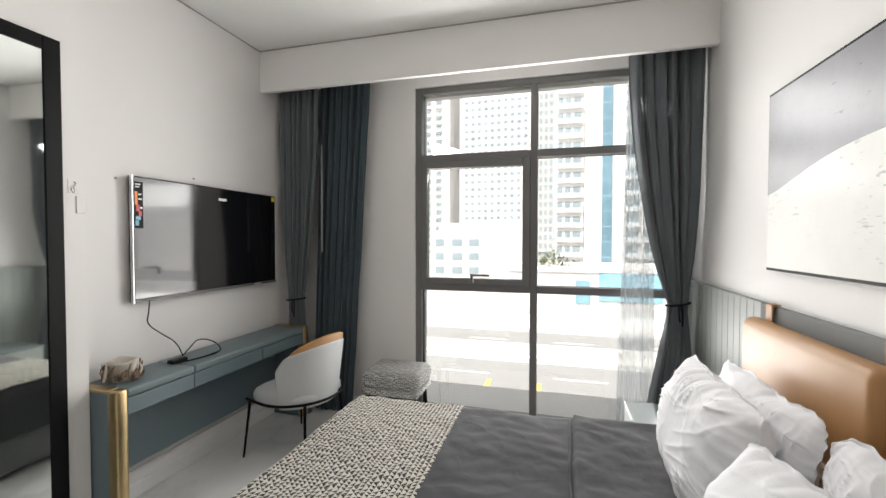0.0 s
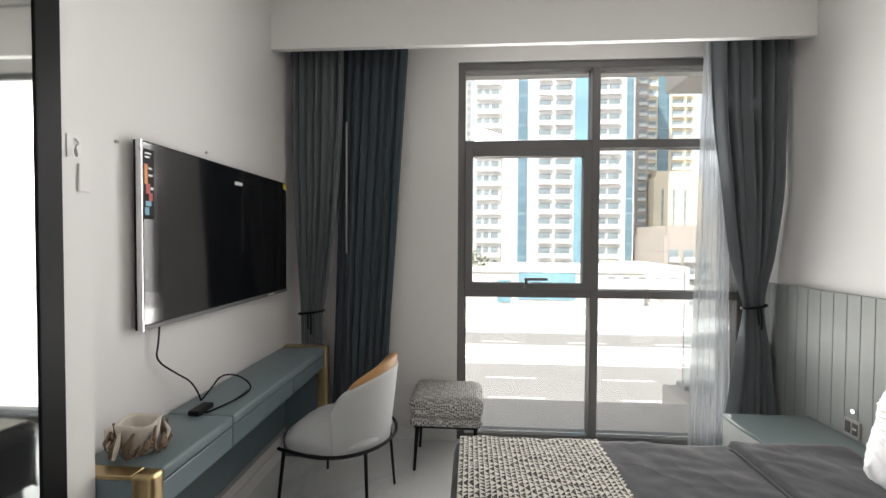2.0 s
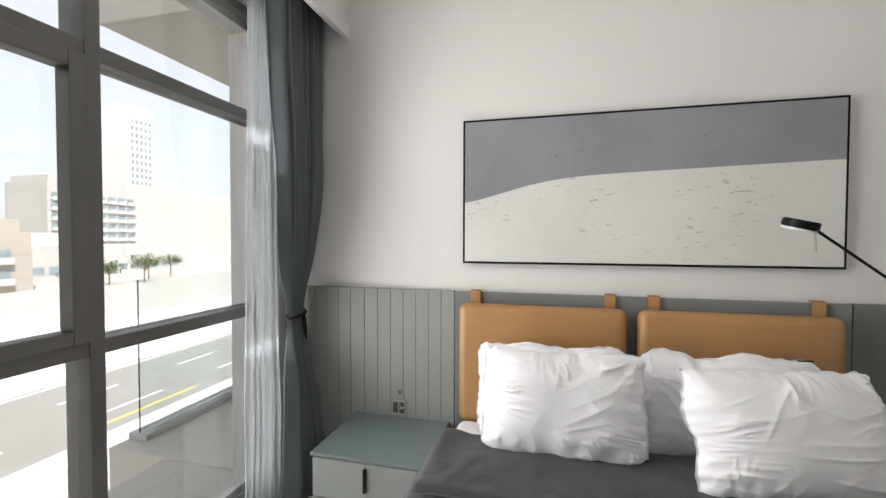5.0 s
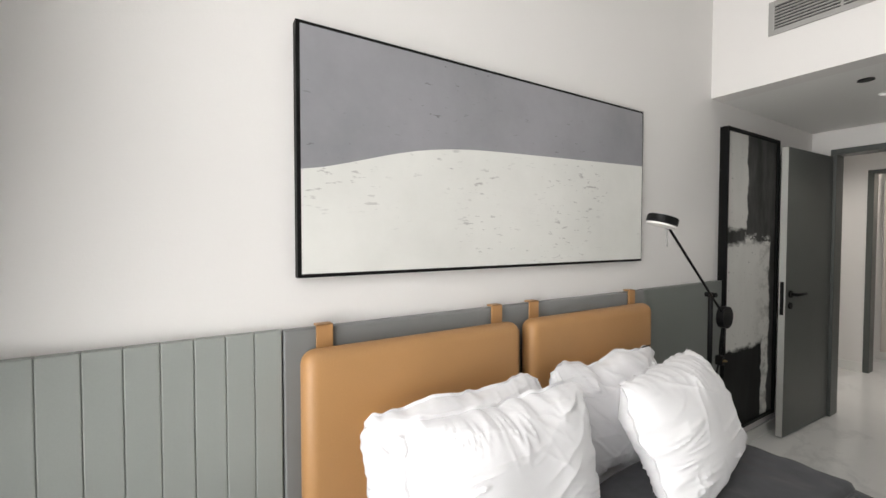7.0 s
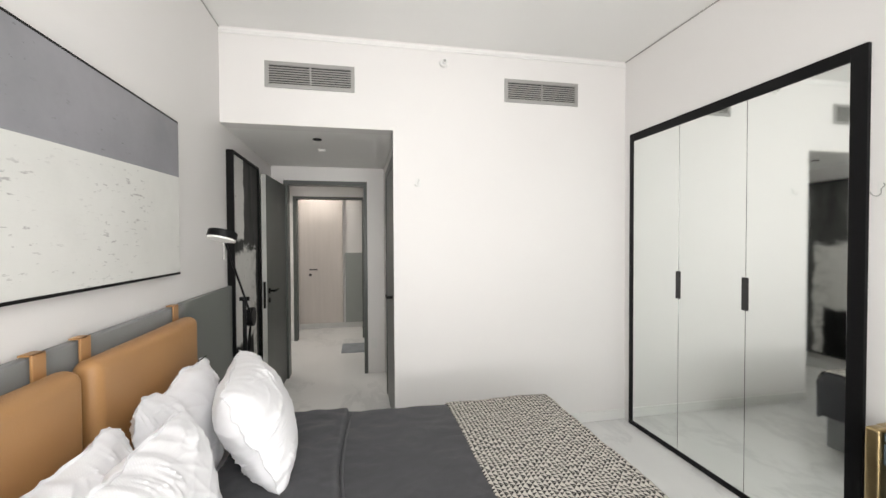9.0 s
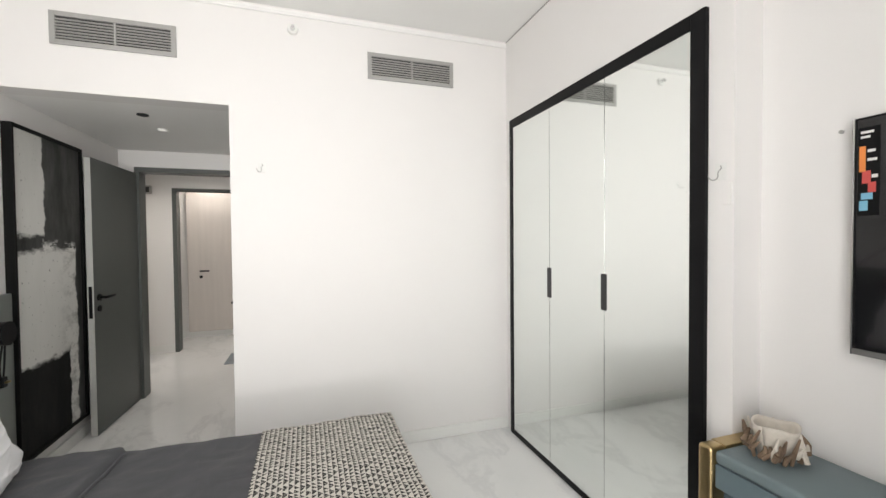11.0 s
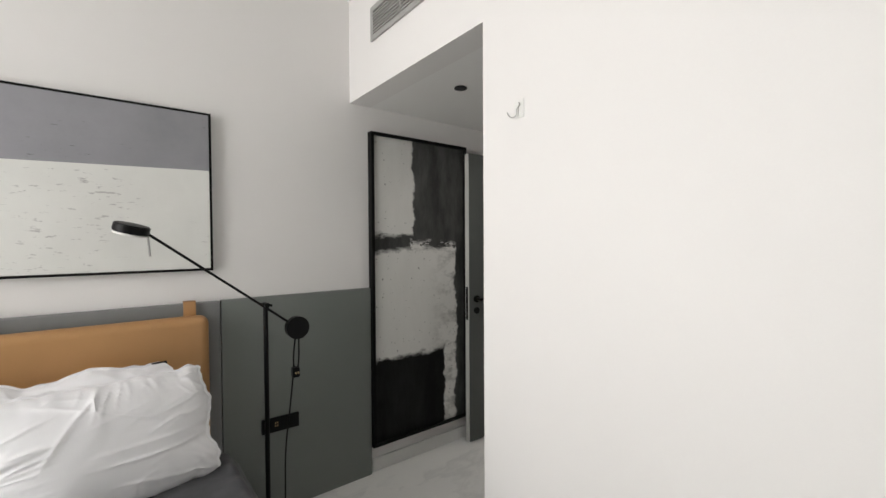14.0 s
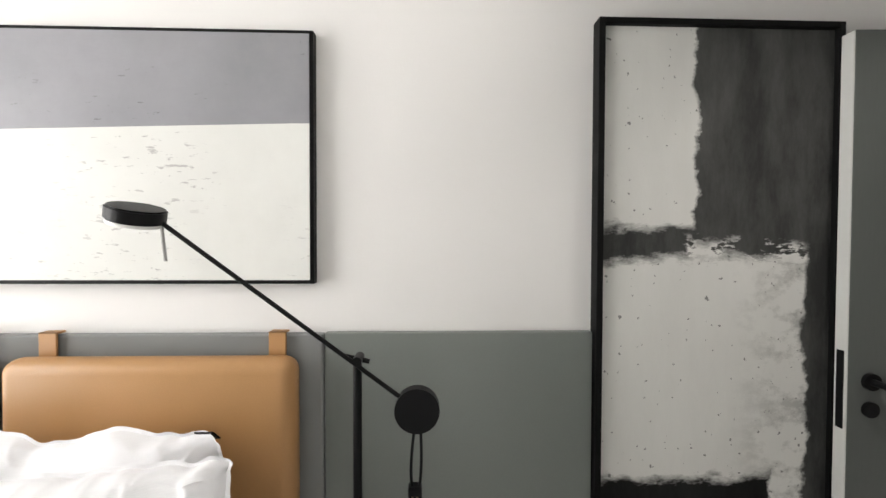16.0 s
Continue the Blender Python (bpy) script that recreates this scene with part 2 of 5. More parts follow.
# near-black colour that paints the shade inside hollows left unmodelled
RECESS_SHADE = surface("painted_recess_shade", (0.03, 0.03, 0.03), 0.9, vary=0.1)
PULL = surface("dark_grey_metal", (0.035, 0.035, 0.036), 0.4, 0.3, vary=0.1)
SCREEN = surface("black_tv_screen", (0.004, 0.004, 0.005), 0.05, vary=0.1, bump=0.0, coat=0.5, spec=0.7)
RUG = surface("grey_blue_rug", (0.26, 0.28, 0.30), 0.95, vary=0.2, coarse=5, fine=120, bump=0.8, spec=0.1)


# ---- builders ----
def box(bm, x0, x1, y0, y1, z0, z1, bevel=0.0, seg=2, slot=0):
    """One box in a mesh, with rounded edges where asked."""
    m = Matrix.LocRotScale(((x0 + x1) / 2, (y0 + y1) / 2, (z0 + z1) / 2), None, (abs(x1 - x0), abs(y1 - y0), abs(z1 - z0)))
    r = bmesh.ops.create_cube(bm, size=1, matrix=m)
    faces = list({f for v in r["verts"] for f in v.link_faces})
    for f in faces:
        f.material_index = slot
    if bevel:
        e = list({e for v in r["verts"] for e in v.link_edges})
        g = bmesh.ops.bevel(bm, geom=e, offset=bevel, segments=seg, profile=0.5, affect="EDGES")
        for f in g["faces"]:
            f.material_index = slot
    return r["verts"]


def rod(bm, a, b, r0, r1=None, seg=16):
    a, b = Vector(a), Vector(b)
    m = Matrix.Translation((a + b) / 2) @ (b - a).to_track_quat("Z", "Y").to_matrix().to_4x4()
    return bmesh.ops.create_cone(bm, cap_ends=True, segments=seg, radius1=r0, radius2=r0 if r1 is None else r1, depth=(b - a).length, matrix=m)["verts"]


def part(name, bm, material, parent=None, label="", smooth=False):
    """Links a bmesh as one mesh, under a thing or a part where one is given."""
    me = bpy.data.meshes.new(name)
    bmesh.ops.recalc_face_normals(bm, faces=bm.faces)
    bm.to_mesh(me)
    bm.free()
    for mt in (material if isinstance(material, (list, tuple)) else (material,)):
        me.materials.append(mt)
    if smooth:
        for p in me.polygons:
            p.use_smooth = True
        me.set_sharp_from_angle(angle=radians(50))
    ob = new(name, me)
    if parent is not None:
        under(ob, parent)
    return tagged(ob, label)


def under(ob, parent):
    ob.parent = parent
    if parent.parent is None:
        ob.matrix_parent_inverse = parent.matrix_basis.inverted()


def thing(name, at, label, category, group=""):
    """An Empty at the base of a thing; its parts are built in world places."""
    ob = new(name)
    ob.empty_display_size = 0.1
    ob.matrix_basis = Matrix.Translation(at)
    return tagged(ob, label, category, group)


def solo(name, bm, material, label, category, group="", smooth=False):
    return tagged(part(name, bm, material, None, "", smooth), label, category, group)


def struct(name, bm, material, label="", smooth=False):
    return tagged(part(name, bm, material, None, label, smooth), label, "", "", "structure")


def boxes(*rows, bevel=0.0, seg=2):
    bm = bmesh.new()
    for r in rows:
        box(bm, *r, bevel=bevel, seg=seg)
    return bm


def tube(name, points, radius, material, parent=None, label="", res=6):
    """A bent round bar or cable through some points."""
    cu = bpy.data.curves.new(name, "CURVE")
    cu.dimensions, cu.bevel_depth, cu.bevel_resolution, cu.resolution_u, cu.use_fill_caps = "3D", radius, 3, res, True
    sp = cu.splines.new("NURBS")
    sp.points.add(len(points) - 1)
    for q, p in zip(sp.points, points):
        q.co = (*p, 1)
    sp.use_endpoint_u, sp.order_u = True, 3
    cu.materials.append(material)
    tmp = new(name + "_line", cu)
    dg = bpy.context.evaluated_depsgraph_get()
    me = bpy.data.meshes.new_from_object(tmp.evaluated_get(dg))
    bpy.data.objects.remove(tmp)
    me.name = name
    for p in me.polygons:
        p.use_smooth = True
    ob = new(name, me)
    if parent is not None:
        under(ob, parent)
    return tagged(ob, label)


def sheet(bm, nu, nv, f, uv=None, close=False):
    """A grid of nu by nv cells whose corners f(u, v) gives; uv(u, v) gives the cloth's own measure."""
    vs = [[bm.verts.new(f(i / nu, j / nv)) for j in range(nv + 1)] for i in range(nu + 1)]
    lay = bm.loops.layers.uv.verify() if uv else None
    for i in range(nu):
        for j in range(nv):
            q = bm.faces.new((vs[i][j], vs[i + 1][j], vs[i + 1][j + 1], vs[i][j + 1]))
            q.smooth = True
            if uv:
                for lp, (a, b) in zip(q.loops, ((i, j), (i + 1, j), (i + 1, j + 1), (i, j + 1))):
                    lp[lay].uv = uv(a / nu, b / nv)
    return vs


def solid(ob, thick, offset=-1.0):
    md = ob.modifiers.new("thickness", "SOLIDIFY")
    md.thickness, md.offset = thick, offset
    return ob


def ease(t):
    t = max(0.0, min(1.0, t))
    return t * t * (3 - 2 * t)


# ---- the room ----
XE, XW, XT, YN, YS, YC = 0.945, -2.16, -2.30, 3.28, -0.335, 1.457   # east wall, wardrobe wall, recessed wall, window wall, back wall, corner
H = 2.975
struct("floor", boxes((-2.9, 3.4, -6.2, 3.52, -0.12, 0.0)), FLOOR, "polished white marble floor with grey veins")
struct("ceiling", boxes((-2.5, 1.15, -0.50, 3.5, H, H + 0.1)), CEIL, "plain white ceiling")
struct("wall_east", boxes((XE, XE + 0.2, -2.12, 3.50, 0, H + 0.1)), WALL, "warm white painted wall behind the bed")
struct("wall_west", boxes((XW - 0.12, XW, YS - 0.2, -0.245, 0, H), (XW - 0.12, XW, -0.245, 1.347, 2.355, H), (XW - 0.12, XW, 1.347, YC, 0, H), (XW - 0.7, XW - 0.6, YS - 0.2, YC, 0, H)), WALL, "warm white wall round the wardrobe")
struct("wall_television", boxes((XT - 0.15, XT, YC - 0.1, 3.5, 0, H), (XT - 0.5, XW - 0.12, YC - 0.08, YC, 0, H)), WALL, "warm white wall behind the television")
struct("wall_north", boxes((XT - 0.15, -1.134, YN, YN + 0.24, 0, H), (-1.134, 0.86, YN, YN + 0.24, 2.72, H), (0.86, XE, YN, YN + 0.24, 0, H)), WALL, "white wall round the tall window")
struct("wall_south", boxes((XW - 0.12, -0.235, YS - 0.14, YS, 0, H), (-0.235, XE, YS - 0.14, YS, 2.32, H)), WALL, "bright white wall with the passage opening")
struct("pelmet", boxes((XT, XE, 2.85, 2.89, 2.645, H), bevel=0.003), WALL, "white curtain pelmet under the ceiling")
struct("trim", boxes((XW, XE, YS, YS + 0.012, H - 0.048, H - 0.034), (XW, XE, YS, YS + 0.006, H - 0.030, H - 0.012), bevel=0.002), CEIL, "thin white stepped trim along the ceiling")
# raised grey strips paint the shade of a ceiling gap that isn't cut
struct("gap_shade_strip", boxes((XT, XE - 0.003, 2.847, 2.85, H - 0.010, H - 0.001), (XT, XT + 0.003, YC, 2.847, H - 0.010, H - 0.001), (XW, XW + 0.003, YS, YC, H - 0.010, H - 0.001), (XE - 0.003, XE, YS, 2.847, H - 0.010, H - 0.001)), VENT, "narrow grey strip painted as the shade of a ceiling gap")
sk = bmesh.new()
for r in ((XW, -0.235, YS, YS + 0.014, 0, 0.085), (XW, XW + 0.014, 1.36, YC, 0, 0.085), (XT, XT + 0.014, YC, YN, 0, 0.085), (XT, -1.14, YN - 0.014, YN, 0, 0.085), (XE - 0.014, XE, -2.0, -0.46, 0, 0.085)):
    box(sk, *r, bevel=0.004)
struct("baseboard", sk, SKIRT, "white baseboard")

# window: fixed frame, opening sash, panes
win = tagged(new("window_1"), "tall grey metal window with six panes", "", "", "structure")
FX0, FX1, FM0, FM1, FW = -1.134, 0.86, -0.190, -0.136, 0.052
FY0, FY1 = 3.297, 3.42
part("outer_frame", boxes((FX0, FX0 + FW, FY0, FY1, 0.0, 2.72), (FX1 - FW, FX1, FY0, FY1, 0, 2.72), (FX0 + FW, FX1 - FW, FY0, FY1, 2.672, 2.72), (FX0 + FW, FX1 - FW, FY0, FY1, 0.0, 0.05), bevel=0.004), ALU, win)
part("mullion", boxes((FM0, FM1, FY0 - 0.004, FY1, 0.05, 2.672), bevel=0.004), ALU, win)
for a, b in ((FX0 + FW, FM0), (FM1, FX1 - FW)):
    part("transom", boxes((a, b, FY0, FY1, 2.112, 2.168), bevel=0.004), ALU, win)
    part("transom", boxes((a, b, FY0, FY1, 1.045, 1.10), bevel=0.004), ALU, win)
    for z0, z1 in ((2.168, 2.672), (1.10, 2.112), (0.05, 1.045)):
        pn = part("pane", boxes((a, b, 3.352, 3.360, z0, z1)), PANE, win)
        # panes cast no shadow, so daylight enters past their added tint
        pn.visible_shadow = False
s0, s1 = FX0 + FW, FM0
sash = part("sash", boxes((s0, s0 + 0.055, FY0 - 0.018, FY0 + 0.05, 1.10, 2.11), (s1 - 0.06, s1, FY0 - 0.018, FY0 + 0.05, 1.10, 2.11), (s0 + 0.055, s1 - 0.06, FY0 - 0.018, FY0 + 0.05, 2.05, 2.11), (s0 + 0.055, s1 - 0.06, FY0 - 0.018, FY0 + 0.05, 1.10, 1.15), bevel=0.005), ALU, win)
hb = boxes((-0.66, -0.635, FY0 - 0.045, FY0 - 0.018, 1.115, 1.185), (-0.66, -0.50, FY0 - 0.06, FY0 - 0.045, 1.172, 1.192), bevel=0.004)
part("sash_handle", hb, ALU, sash, "dark lever handle")
for z0, z1 in ((1.11, 2.10), (0.05, 1.045)):
    part("gasket", boxes((FX0 + FW, FX0 + FW + 0.008, 3.345, 3.367, z0, z1)), BLACK, win)

# pelmet track
trk = thing("curtain_track", (-0.7, 3.1, 2.88), "white metal curtain track behind the pelmet", "curtain track")
part("rail", boxes((XT + 0.02, XE - 0.02, 3.09, 3.12, 2.855, 2.88)), SKIRT, trk)
struct("pelmet_top", boxes((XT, XE, 2.89, YN, 2.88, 2.90)), CEIL, "white top of the curtain recess")

# wainscot behind the bed: planks, cloth panel, smooth panel
wains = tagged(new("wainscot"), "sage grey wall panelling behind the bed", "", "", "structure")
PZ = 1.185
ys = [3.275, 3.22, 3.143, 3.066, 2.989, 2.911, 2.833, 2.745, 2.662, 2.582, 2.505, 2.430, 2.354, 2.281, 2.206]
for a, b in zip(ys[1:], ys):
    part("plank", boxes((XE - 0.03, XE, a + 0.0008, b - 0.0008, 0, PZ), bevel=0.003), SAGE, wains)
part("backing", boxes((XE - 0.026, XE - 0.001, 2.206, 3.275, 0, PZ - 0.004)), SAGE, wains)
part("cloth_panel", boxes((XE - 0.037, XE, 0.395, 2.202, 0, PZ - 0.002), bevel=0.006), SAGE_CLOTH, wains, "flat grey cloth panel")
part("smooth_panel", boxes((XE - 0.03, XE, -0.449, 0.391, 0, PZ), bevel=0.003), PANEL, wains, "smooth sage grey panel")

# headboard cushions hung on straps
def cushion(y0, y1, straps):
    c = thing("headboard_cushion", (0.86, (y0 + y1) / 2, 0.5), "tan leather headboard cushion hung on straps", "headboard", "headboard cushions")
    bm = bmesh.new()
    box(bm, 0.815, 0.905, y0, y1, 0.50, 1.130, bevel=0.042, seg=6)
    ob = part("pad", bm, TAN, c, smooth=True)
    for y in straps:
        b2 = boxes((0.892, 0.900, y - 0.026, y + 0.026, 1.06, PZ + 0.010), (0.892, 0.928, y - 0.026, y + 0.026, PZ + 0.004, PZ + 0.010), bevel=0.002)
        part("strap", b2, TAN, c)
    return c

cushion(1.335, 2.165, (2.085, 1.405))
cushion(0.455, 1.285, (1.205, 0.528))

# ---- passage behind the back wall ----
struct("passage_ceiling", boxes((-0.40, XE, -2.12, YS - 0.14, 2.32, 2.42)), CEIL, "white lowered ceiling of the passage")
struct("wall_passage", boxes((-0.40, -0.262, -2.12, YS - 0.14, 0, 2.32)), WALL, "white side wall of the passage")
struct("wall_far", boxes((-0.26, -0.05, -2.12, -2.00, 0, 2.32), (0.80, XE, -2.12, -2.00, 0, 2.32), (-0.05, 0.80, -2.12, -2.00, 2.16, 2.32)), WALL, "white wall round the hall door")
dfr = tagged(new("door_frame"), "dark grey door frame to the hall", "", "", "structure")
part("jamb", boxes((-0.07, -0.03, -2.14, -1.98, 0, 2.12), bevel=0.003), GREY_DOOR, dfr)
part("jamb", boxes((0.78, 0.82, -2.14, -1.98, 0, 2.12), bevel=0.003), GREY_DOOR, dfr)
part("head", boxes((-0.07, 0.82, -2.14, -1.98, 2.12, 2.165), bevel=0.003), GREY_DOOR, dfr)
door = tagged(new("door_1"), "open grey-green door with a black lever", "", "", "structure")
dm = pose(0.800, -1.975, 0, 0, 0, -2.5)
def in_door(bm):
    bmesh.ops.transform(bm, matrix=dm, verts=bm.verts)
    return bm
lf = boxes((0.0, 0.042, 0.0, 0.775, 0.008, 2.105), bevel=0.002)
part("leaf", in_door(lf), GREY_DOOR, door)
part("leaf_edge", in_door(boxes((0.001, 0.041, 0.775, 0.778, 0.01, 2.103))), DOOR_EDGE, door, "pale door edge")
part("latch_plate", in_door(boxes((0.010, 0.032, 0.778, 0.781, 0.90, 1.14))), BLACK, door, "black latch plate")
hd = bmesh.new()
rod(hd, (0.0, 0.71, 1.05), (-0.012, 0.71, 1.05), 0.026)
rod(hd, (-0.012, 0.71, 1.05), (-0.05, 0.71, 1.05), 0.010)
box(hd, -0.06, -0.045, 0.575, 0.72, 1.04, 1.06, bevel=0.006)
rod(hd, (0.0, 0.71, 0.965), (-0.010, 0.71, 0.965), 0.024)
part("lever", in_door(hd), BLACK, door, "black lever and lock rose", True)
bd = tagged(new("door_2"), "closed dark grey door in the passage side wall", "", "", "structure")
part("leaf", boxes((-0.264, -0.245, -1.30, -0.50, 0.005, 2.10), bevel=0.002), GREY_DOOR, bd)
part("casing", boxes((-0.264, -0.238, -0.50, YS - 0.141, 0, 2.17), (-0.264, -0.238, -1.37, -1.30, 0, 2.17), (-0.264, -0.238, -1.30, -0.50, 2.10, 2.17), bevel=0.002), GREY_DOOR, bd)
b2 = bmesh.new()
rod(b2, (-0.245, -0.57, 1.05), (-0.20, -0.57, 1.05), 0.012)
box(b2, -0.205, -0.19, -0.70, -0.56, 1.04, 1.06, bevel=0.006)
part("lever", b2, BLACK, bd, "black lever", True)
struct("corner_profile", boxes((-0.250, -0.2345, YS - 0.139, YS - 0.002, 0, 2.318)), GREY_DOOR, "dark grey lining of the opening")

# hall beyond the door
struct("wall_hall", boxes((-1.6, -0.05, -3.88, -3.76, 0, 2.7), (0.97, 3.3, -3.88, -3.76, 0, 2.7), (-0.05, 0.97, -3.88, -3.76, 2.14, 2.7), (-1.7, -1.6, -6.1, -2.00, 0, 2.7), (3.3, 3.4, -6.1, -2.00, 0, 2.7), (-1.7, 3.4, -6.2, -6.1, 0, 2.7), (-1.7, -0.40, -2.12, -2.00, 0, 2.7), (XE, 3.4, -2.12, -2.00, 0, 2.7), (-0.40, XE, -2.12, -2.00, 2.32, 2.7)), WALL, "white hall walls")
struct("hall_ceiling", boxes((-1.7, 3.4, -6.2, -2.00, 2.7, 2.8)), CEIL, "white hall ceiling")
hf = tagged(new("hall_door_frame"), "grey door frame across the hall", "", "", "structure")
part("jamb", boxes((0.94, 0.99, -3.90, -3.745, 0, 2.14), bevel=0.003), GREY_DOOR, hf)
part("jamb", boxes((-0.07, -0.02, -3.90, -3.745, 0, 2.14), bevel=0.003), GREY_DOOR, hf)
part("head", boxes((-0.07, 0.99, -3.90, -3.745, 2.14, 2.175), bevel=0.003), GREY_DOOR, hf)
hd2 = tagged(new("door_3"), "closed pale door in the room across the hall", "", "", "structure")
part("leaf", boxes((0.30, 1.02, -4.60, -4.555, 0.10, 2.25), bevel=0.003), PALE_DOOR, hd2)
l3 = bmesh.new()
rod(l3, (0.84, -4.555, 1.02), (0.84, -4.51, 1.02), 0.012)
box(l3, 0.72, 0.85, -4.52, -4.505, 1.01, 1.03, bevel=0.005)
rod(l3, (0.84, -4.555, 0.93), (0.84, -4.545, 0.93), 0.022)
part("lever", l3, BLACK, hd2, "black lever", True)
struct("hall_panel", boxes((-0.12, 0.26, -4.62, -4.56, 0.1, 1.30)), SAGE, "grey wall panel in the far room")
struct("wall_hall_back", boxes((-0.6, 1.9, -4.74, -4.62, 0, 2.7)), WALL, "white wall across the hall")
struct("hall_baseboard", boxes((0.99, 3.3, -3.76, -3.745, 0, 0.1), (-1.6, -0.07, -3.76, -3.745, 0, 0.1), (-0.6, 1.9, -4.62, -4.605, 0, 0.1)), SKIRT, "white hall baseboard")
mat_ = bmesh.new()
box(mat_, -0.30, 0.27, -3.40, -2.90, 0.0, 0.012, bevel=0.004)
solo("door_mat", mat_, RUG, "dark grey mat on the hall floor", "mat")
chime = thing("door_chime", (1.29, -3.76, 2.10), "small grey box high on the hall wall", "chime")
part("case", boxes((1.215, 1.365, -3.76, -3.728, 2.09, 2.20), bevel=0.006), VENT, chime)
part("grille", boxes((1.235, 1.285, -3.728, -3.725, 2.11, 2.18)), PULL, chime, "dark grille")
part("cover", boxes((1.295, 1.350, -3.728, -3.724, 2.125, 2.165), bevel=0.001), WHITE_PLASTIC, chime, "pale cover")
# invented ceiling lamps that brighten the hall; its real light source is unseen
EMIT, en, el, eb = nodes_of("hall_fill_glow")
eb.inputs["Emission Color"].default_value, eb.inputs["Emission Strength"].default_value = (1, 0.93, 0.84, 1), 3.0
for hx, hy in ((0.5, -2.9), (1.7, -2.9), (0.7, -4.2)):
    dl = thing("hall_fill_downlight", (hx, hy, 2.69), "made-up lit downlight added to brighten the hall", "downlight", "hall downlights")
    q = bmesh.new()
    rod(q, (hx, hy, 2.699), (hx, hy, 2.690), 0.07, seg=24)
    part("trim_ring", q, WHITE_PLASTIC, dl)
    q = bmesh.new()
    rod(q, (hx, hy, 2.690), (hx, hy, 2.686), 0.055, seg=24)
    part("lens", q, EMIT, dl, "glowing lens of an added lamp")
    la = bpy.data.lights.new("hall_fill_lamp", "SPOT")
    la.energy, la.spot_size, la.spot_blend, la.shadow_soft_size, la.color = 11, radians(140), 0.8, 0.06, (1, 0.93, 0.85)
    new("hall_fill_lamp", la).matrix_world = look((hx, hy, 2.66), (hx, hy, 0))

# ---- wardrobe ----
wd = thing("wardrobe", (XW, 0.55, 0), "built-in wardrobe with three mirror doors in a black frame", "wardrobe")
WY0, WY1, WZ = -0.250, 1.354, 2.352
part("frame", boxes((XW - 0.05, XW + 0.020, WY0, WY0 + 0.045, 0, WZ), (XW - 0.05, XW + 0.020, WY1 - 0.067, WY1, 0, WZ), (XW - 0.05, XW + 0.020, WY0 + 0.045, WY1 - 0.067, WZ - 0.06, WZ), (XW - 0.05, XW + 0.020, WY0 + 0.045, WY1 - 0.067, 0, 0.035), bevel=0.003), BLACK, wd, "black metal frame")
part("carcass", boxes((XW - 0.59, XW - 0.03, WY0, WY1, 0.0, WZ)), BLACK_WOOD, wd)
for a, b in ((WY0 + 0.045, 0.278), (0.278, 0.785), (0.785, WY1 - 0.067)):
    dr = part("mirror_door", boxes((XW - 0.006, XW + 0.015, a + 0.0015, b - 0.0015, 0.038, WZ - 0.063), bevel=0.0008), MIRROR, wd)
    if b < 1.0:
        part("handle", boxes((XW + 0.012, XW + 0.019, b - 0.024, b + 0.018, 1.094, 1.284), bevel=0.003), PULL, dr, "recessed dark grey pull")

# ---- bed ----
BX0, BX1, BY0, BY1 = -1.09, 0.815, 0.42, 2.19
bed = thing("bed", (-0.15, 1.3, 0), "double bed with a grey upholstered base", "bed")
part("base", boxes((BX0 + 0.02, BX1, BY0 + 0.02, BY1 - 0.02, 0.03, 0.30), bevel=0.012), SAGE_CLOTH, bed)
bm = bmesh.new()
box(bm, BX0 + 0.03, BX1, BY0 + 0.03, BY1 - 0.03, 0.30, 0.53, bevel=0.05, seg=5)
part("mattress", bm, LINEN, bed, "white sheeted mattress", True)
for fx in (BX0 + 0.12, BX1 - 0.12):
    for fy in (BY0 + 0.12, BY1 - 0.12):
        q = bmesh.new()
        rod(q, (fx, fy, 0), (fx, fy, 0.035), 0.03)
        part("foot", q, BLACK, bed)


def over_bed(top, x0, x1, drop_n, drop_s, drop_foot, out, wrinkle, seed, nu=90, nv=110):
    """Cloth lying over the bed from x0 to x1 and hanging down its sides, and past the foot where x0 runs beyond it."""
    bm = bmesh.new()
    wide = BY1 - BY0 + 2 * out
    run = drop_n + wide + drop_s
    foot_len = drop_foot

    def across(d, r=0.05):
        # along the cross section from the south hem over the top to the north hem
        if d < drop_s:
            return BY0 - out, top - r - (drop_s - d), -1
        d -= drop_s
        if d > wide:
            return BY1 + out, top - r - (d - wide), 1
        y = BY0 - out + d
        e = min(d, wide - d)
        z = top - r + math.sqrt(max(0, r * r - max(0, r - e) ** 2))
        return y, z, 0

    def f(u, v):
        s = u * (x1 - x0 + foot_len) - foot_len
        y, z, side = across(v * run)
        x = x0 + s
        if s < 0.06 and foot_len:
            r = 0.06
            if s < 0:
                x = x0 - 0.0
                z = z + s - r if side == 0 else z
                x = x0 + 0.0
            else:
                x = x0 + s
                z = z - r + math.sqrt(max(0, r * r - (r - s) ** 2)) if side == 0 else z
        p = Vector((x * 3.0 + seed, y * 3.0, 0.0))
        w = noise.fractal(p, 0.9, 2.2, 4) * wrinkle
        w += abs(noise.noise(Vector((x * 7 + y * 4 + seed, y * 9 - x * 3, seed)))) * wrinkle * 0.9
        if side == 0:
            return (x + 0.0, y, z + w)
        return (x + w * 0.3, y + side * (w * 1.6 + 0.012 * math.sin(x * 17 + seed) * min(1, abs(top - z) * 4)), z)

    sheet(bm, nu, nv, f, lambda u, v: (u * (x1 - x0 + foot_len), v * run))
    return bm


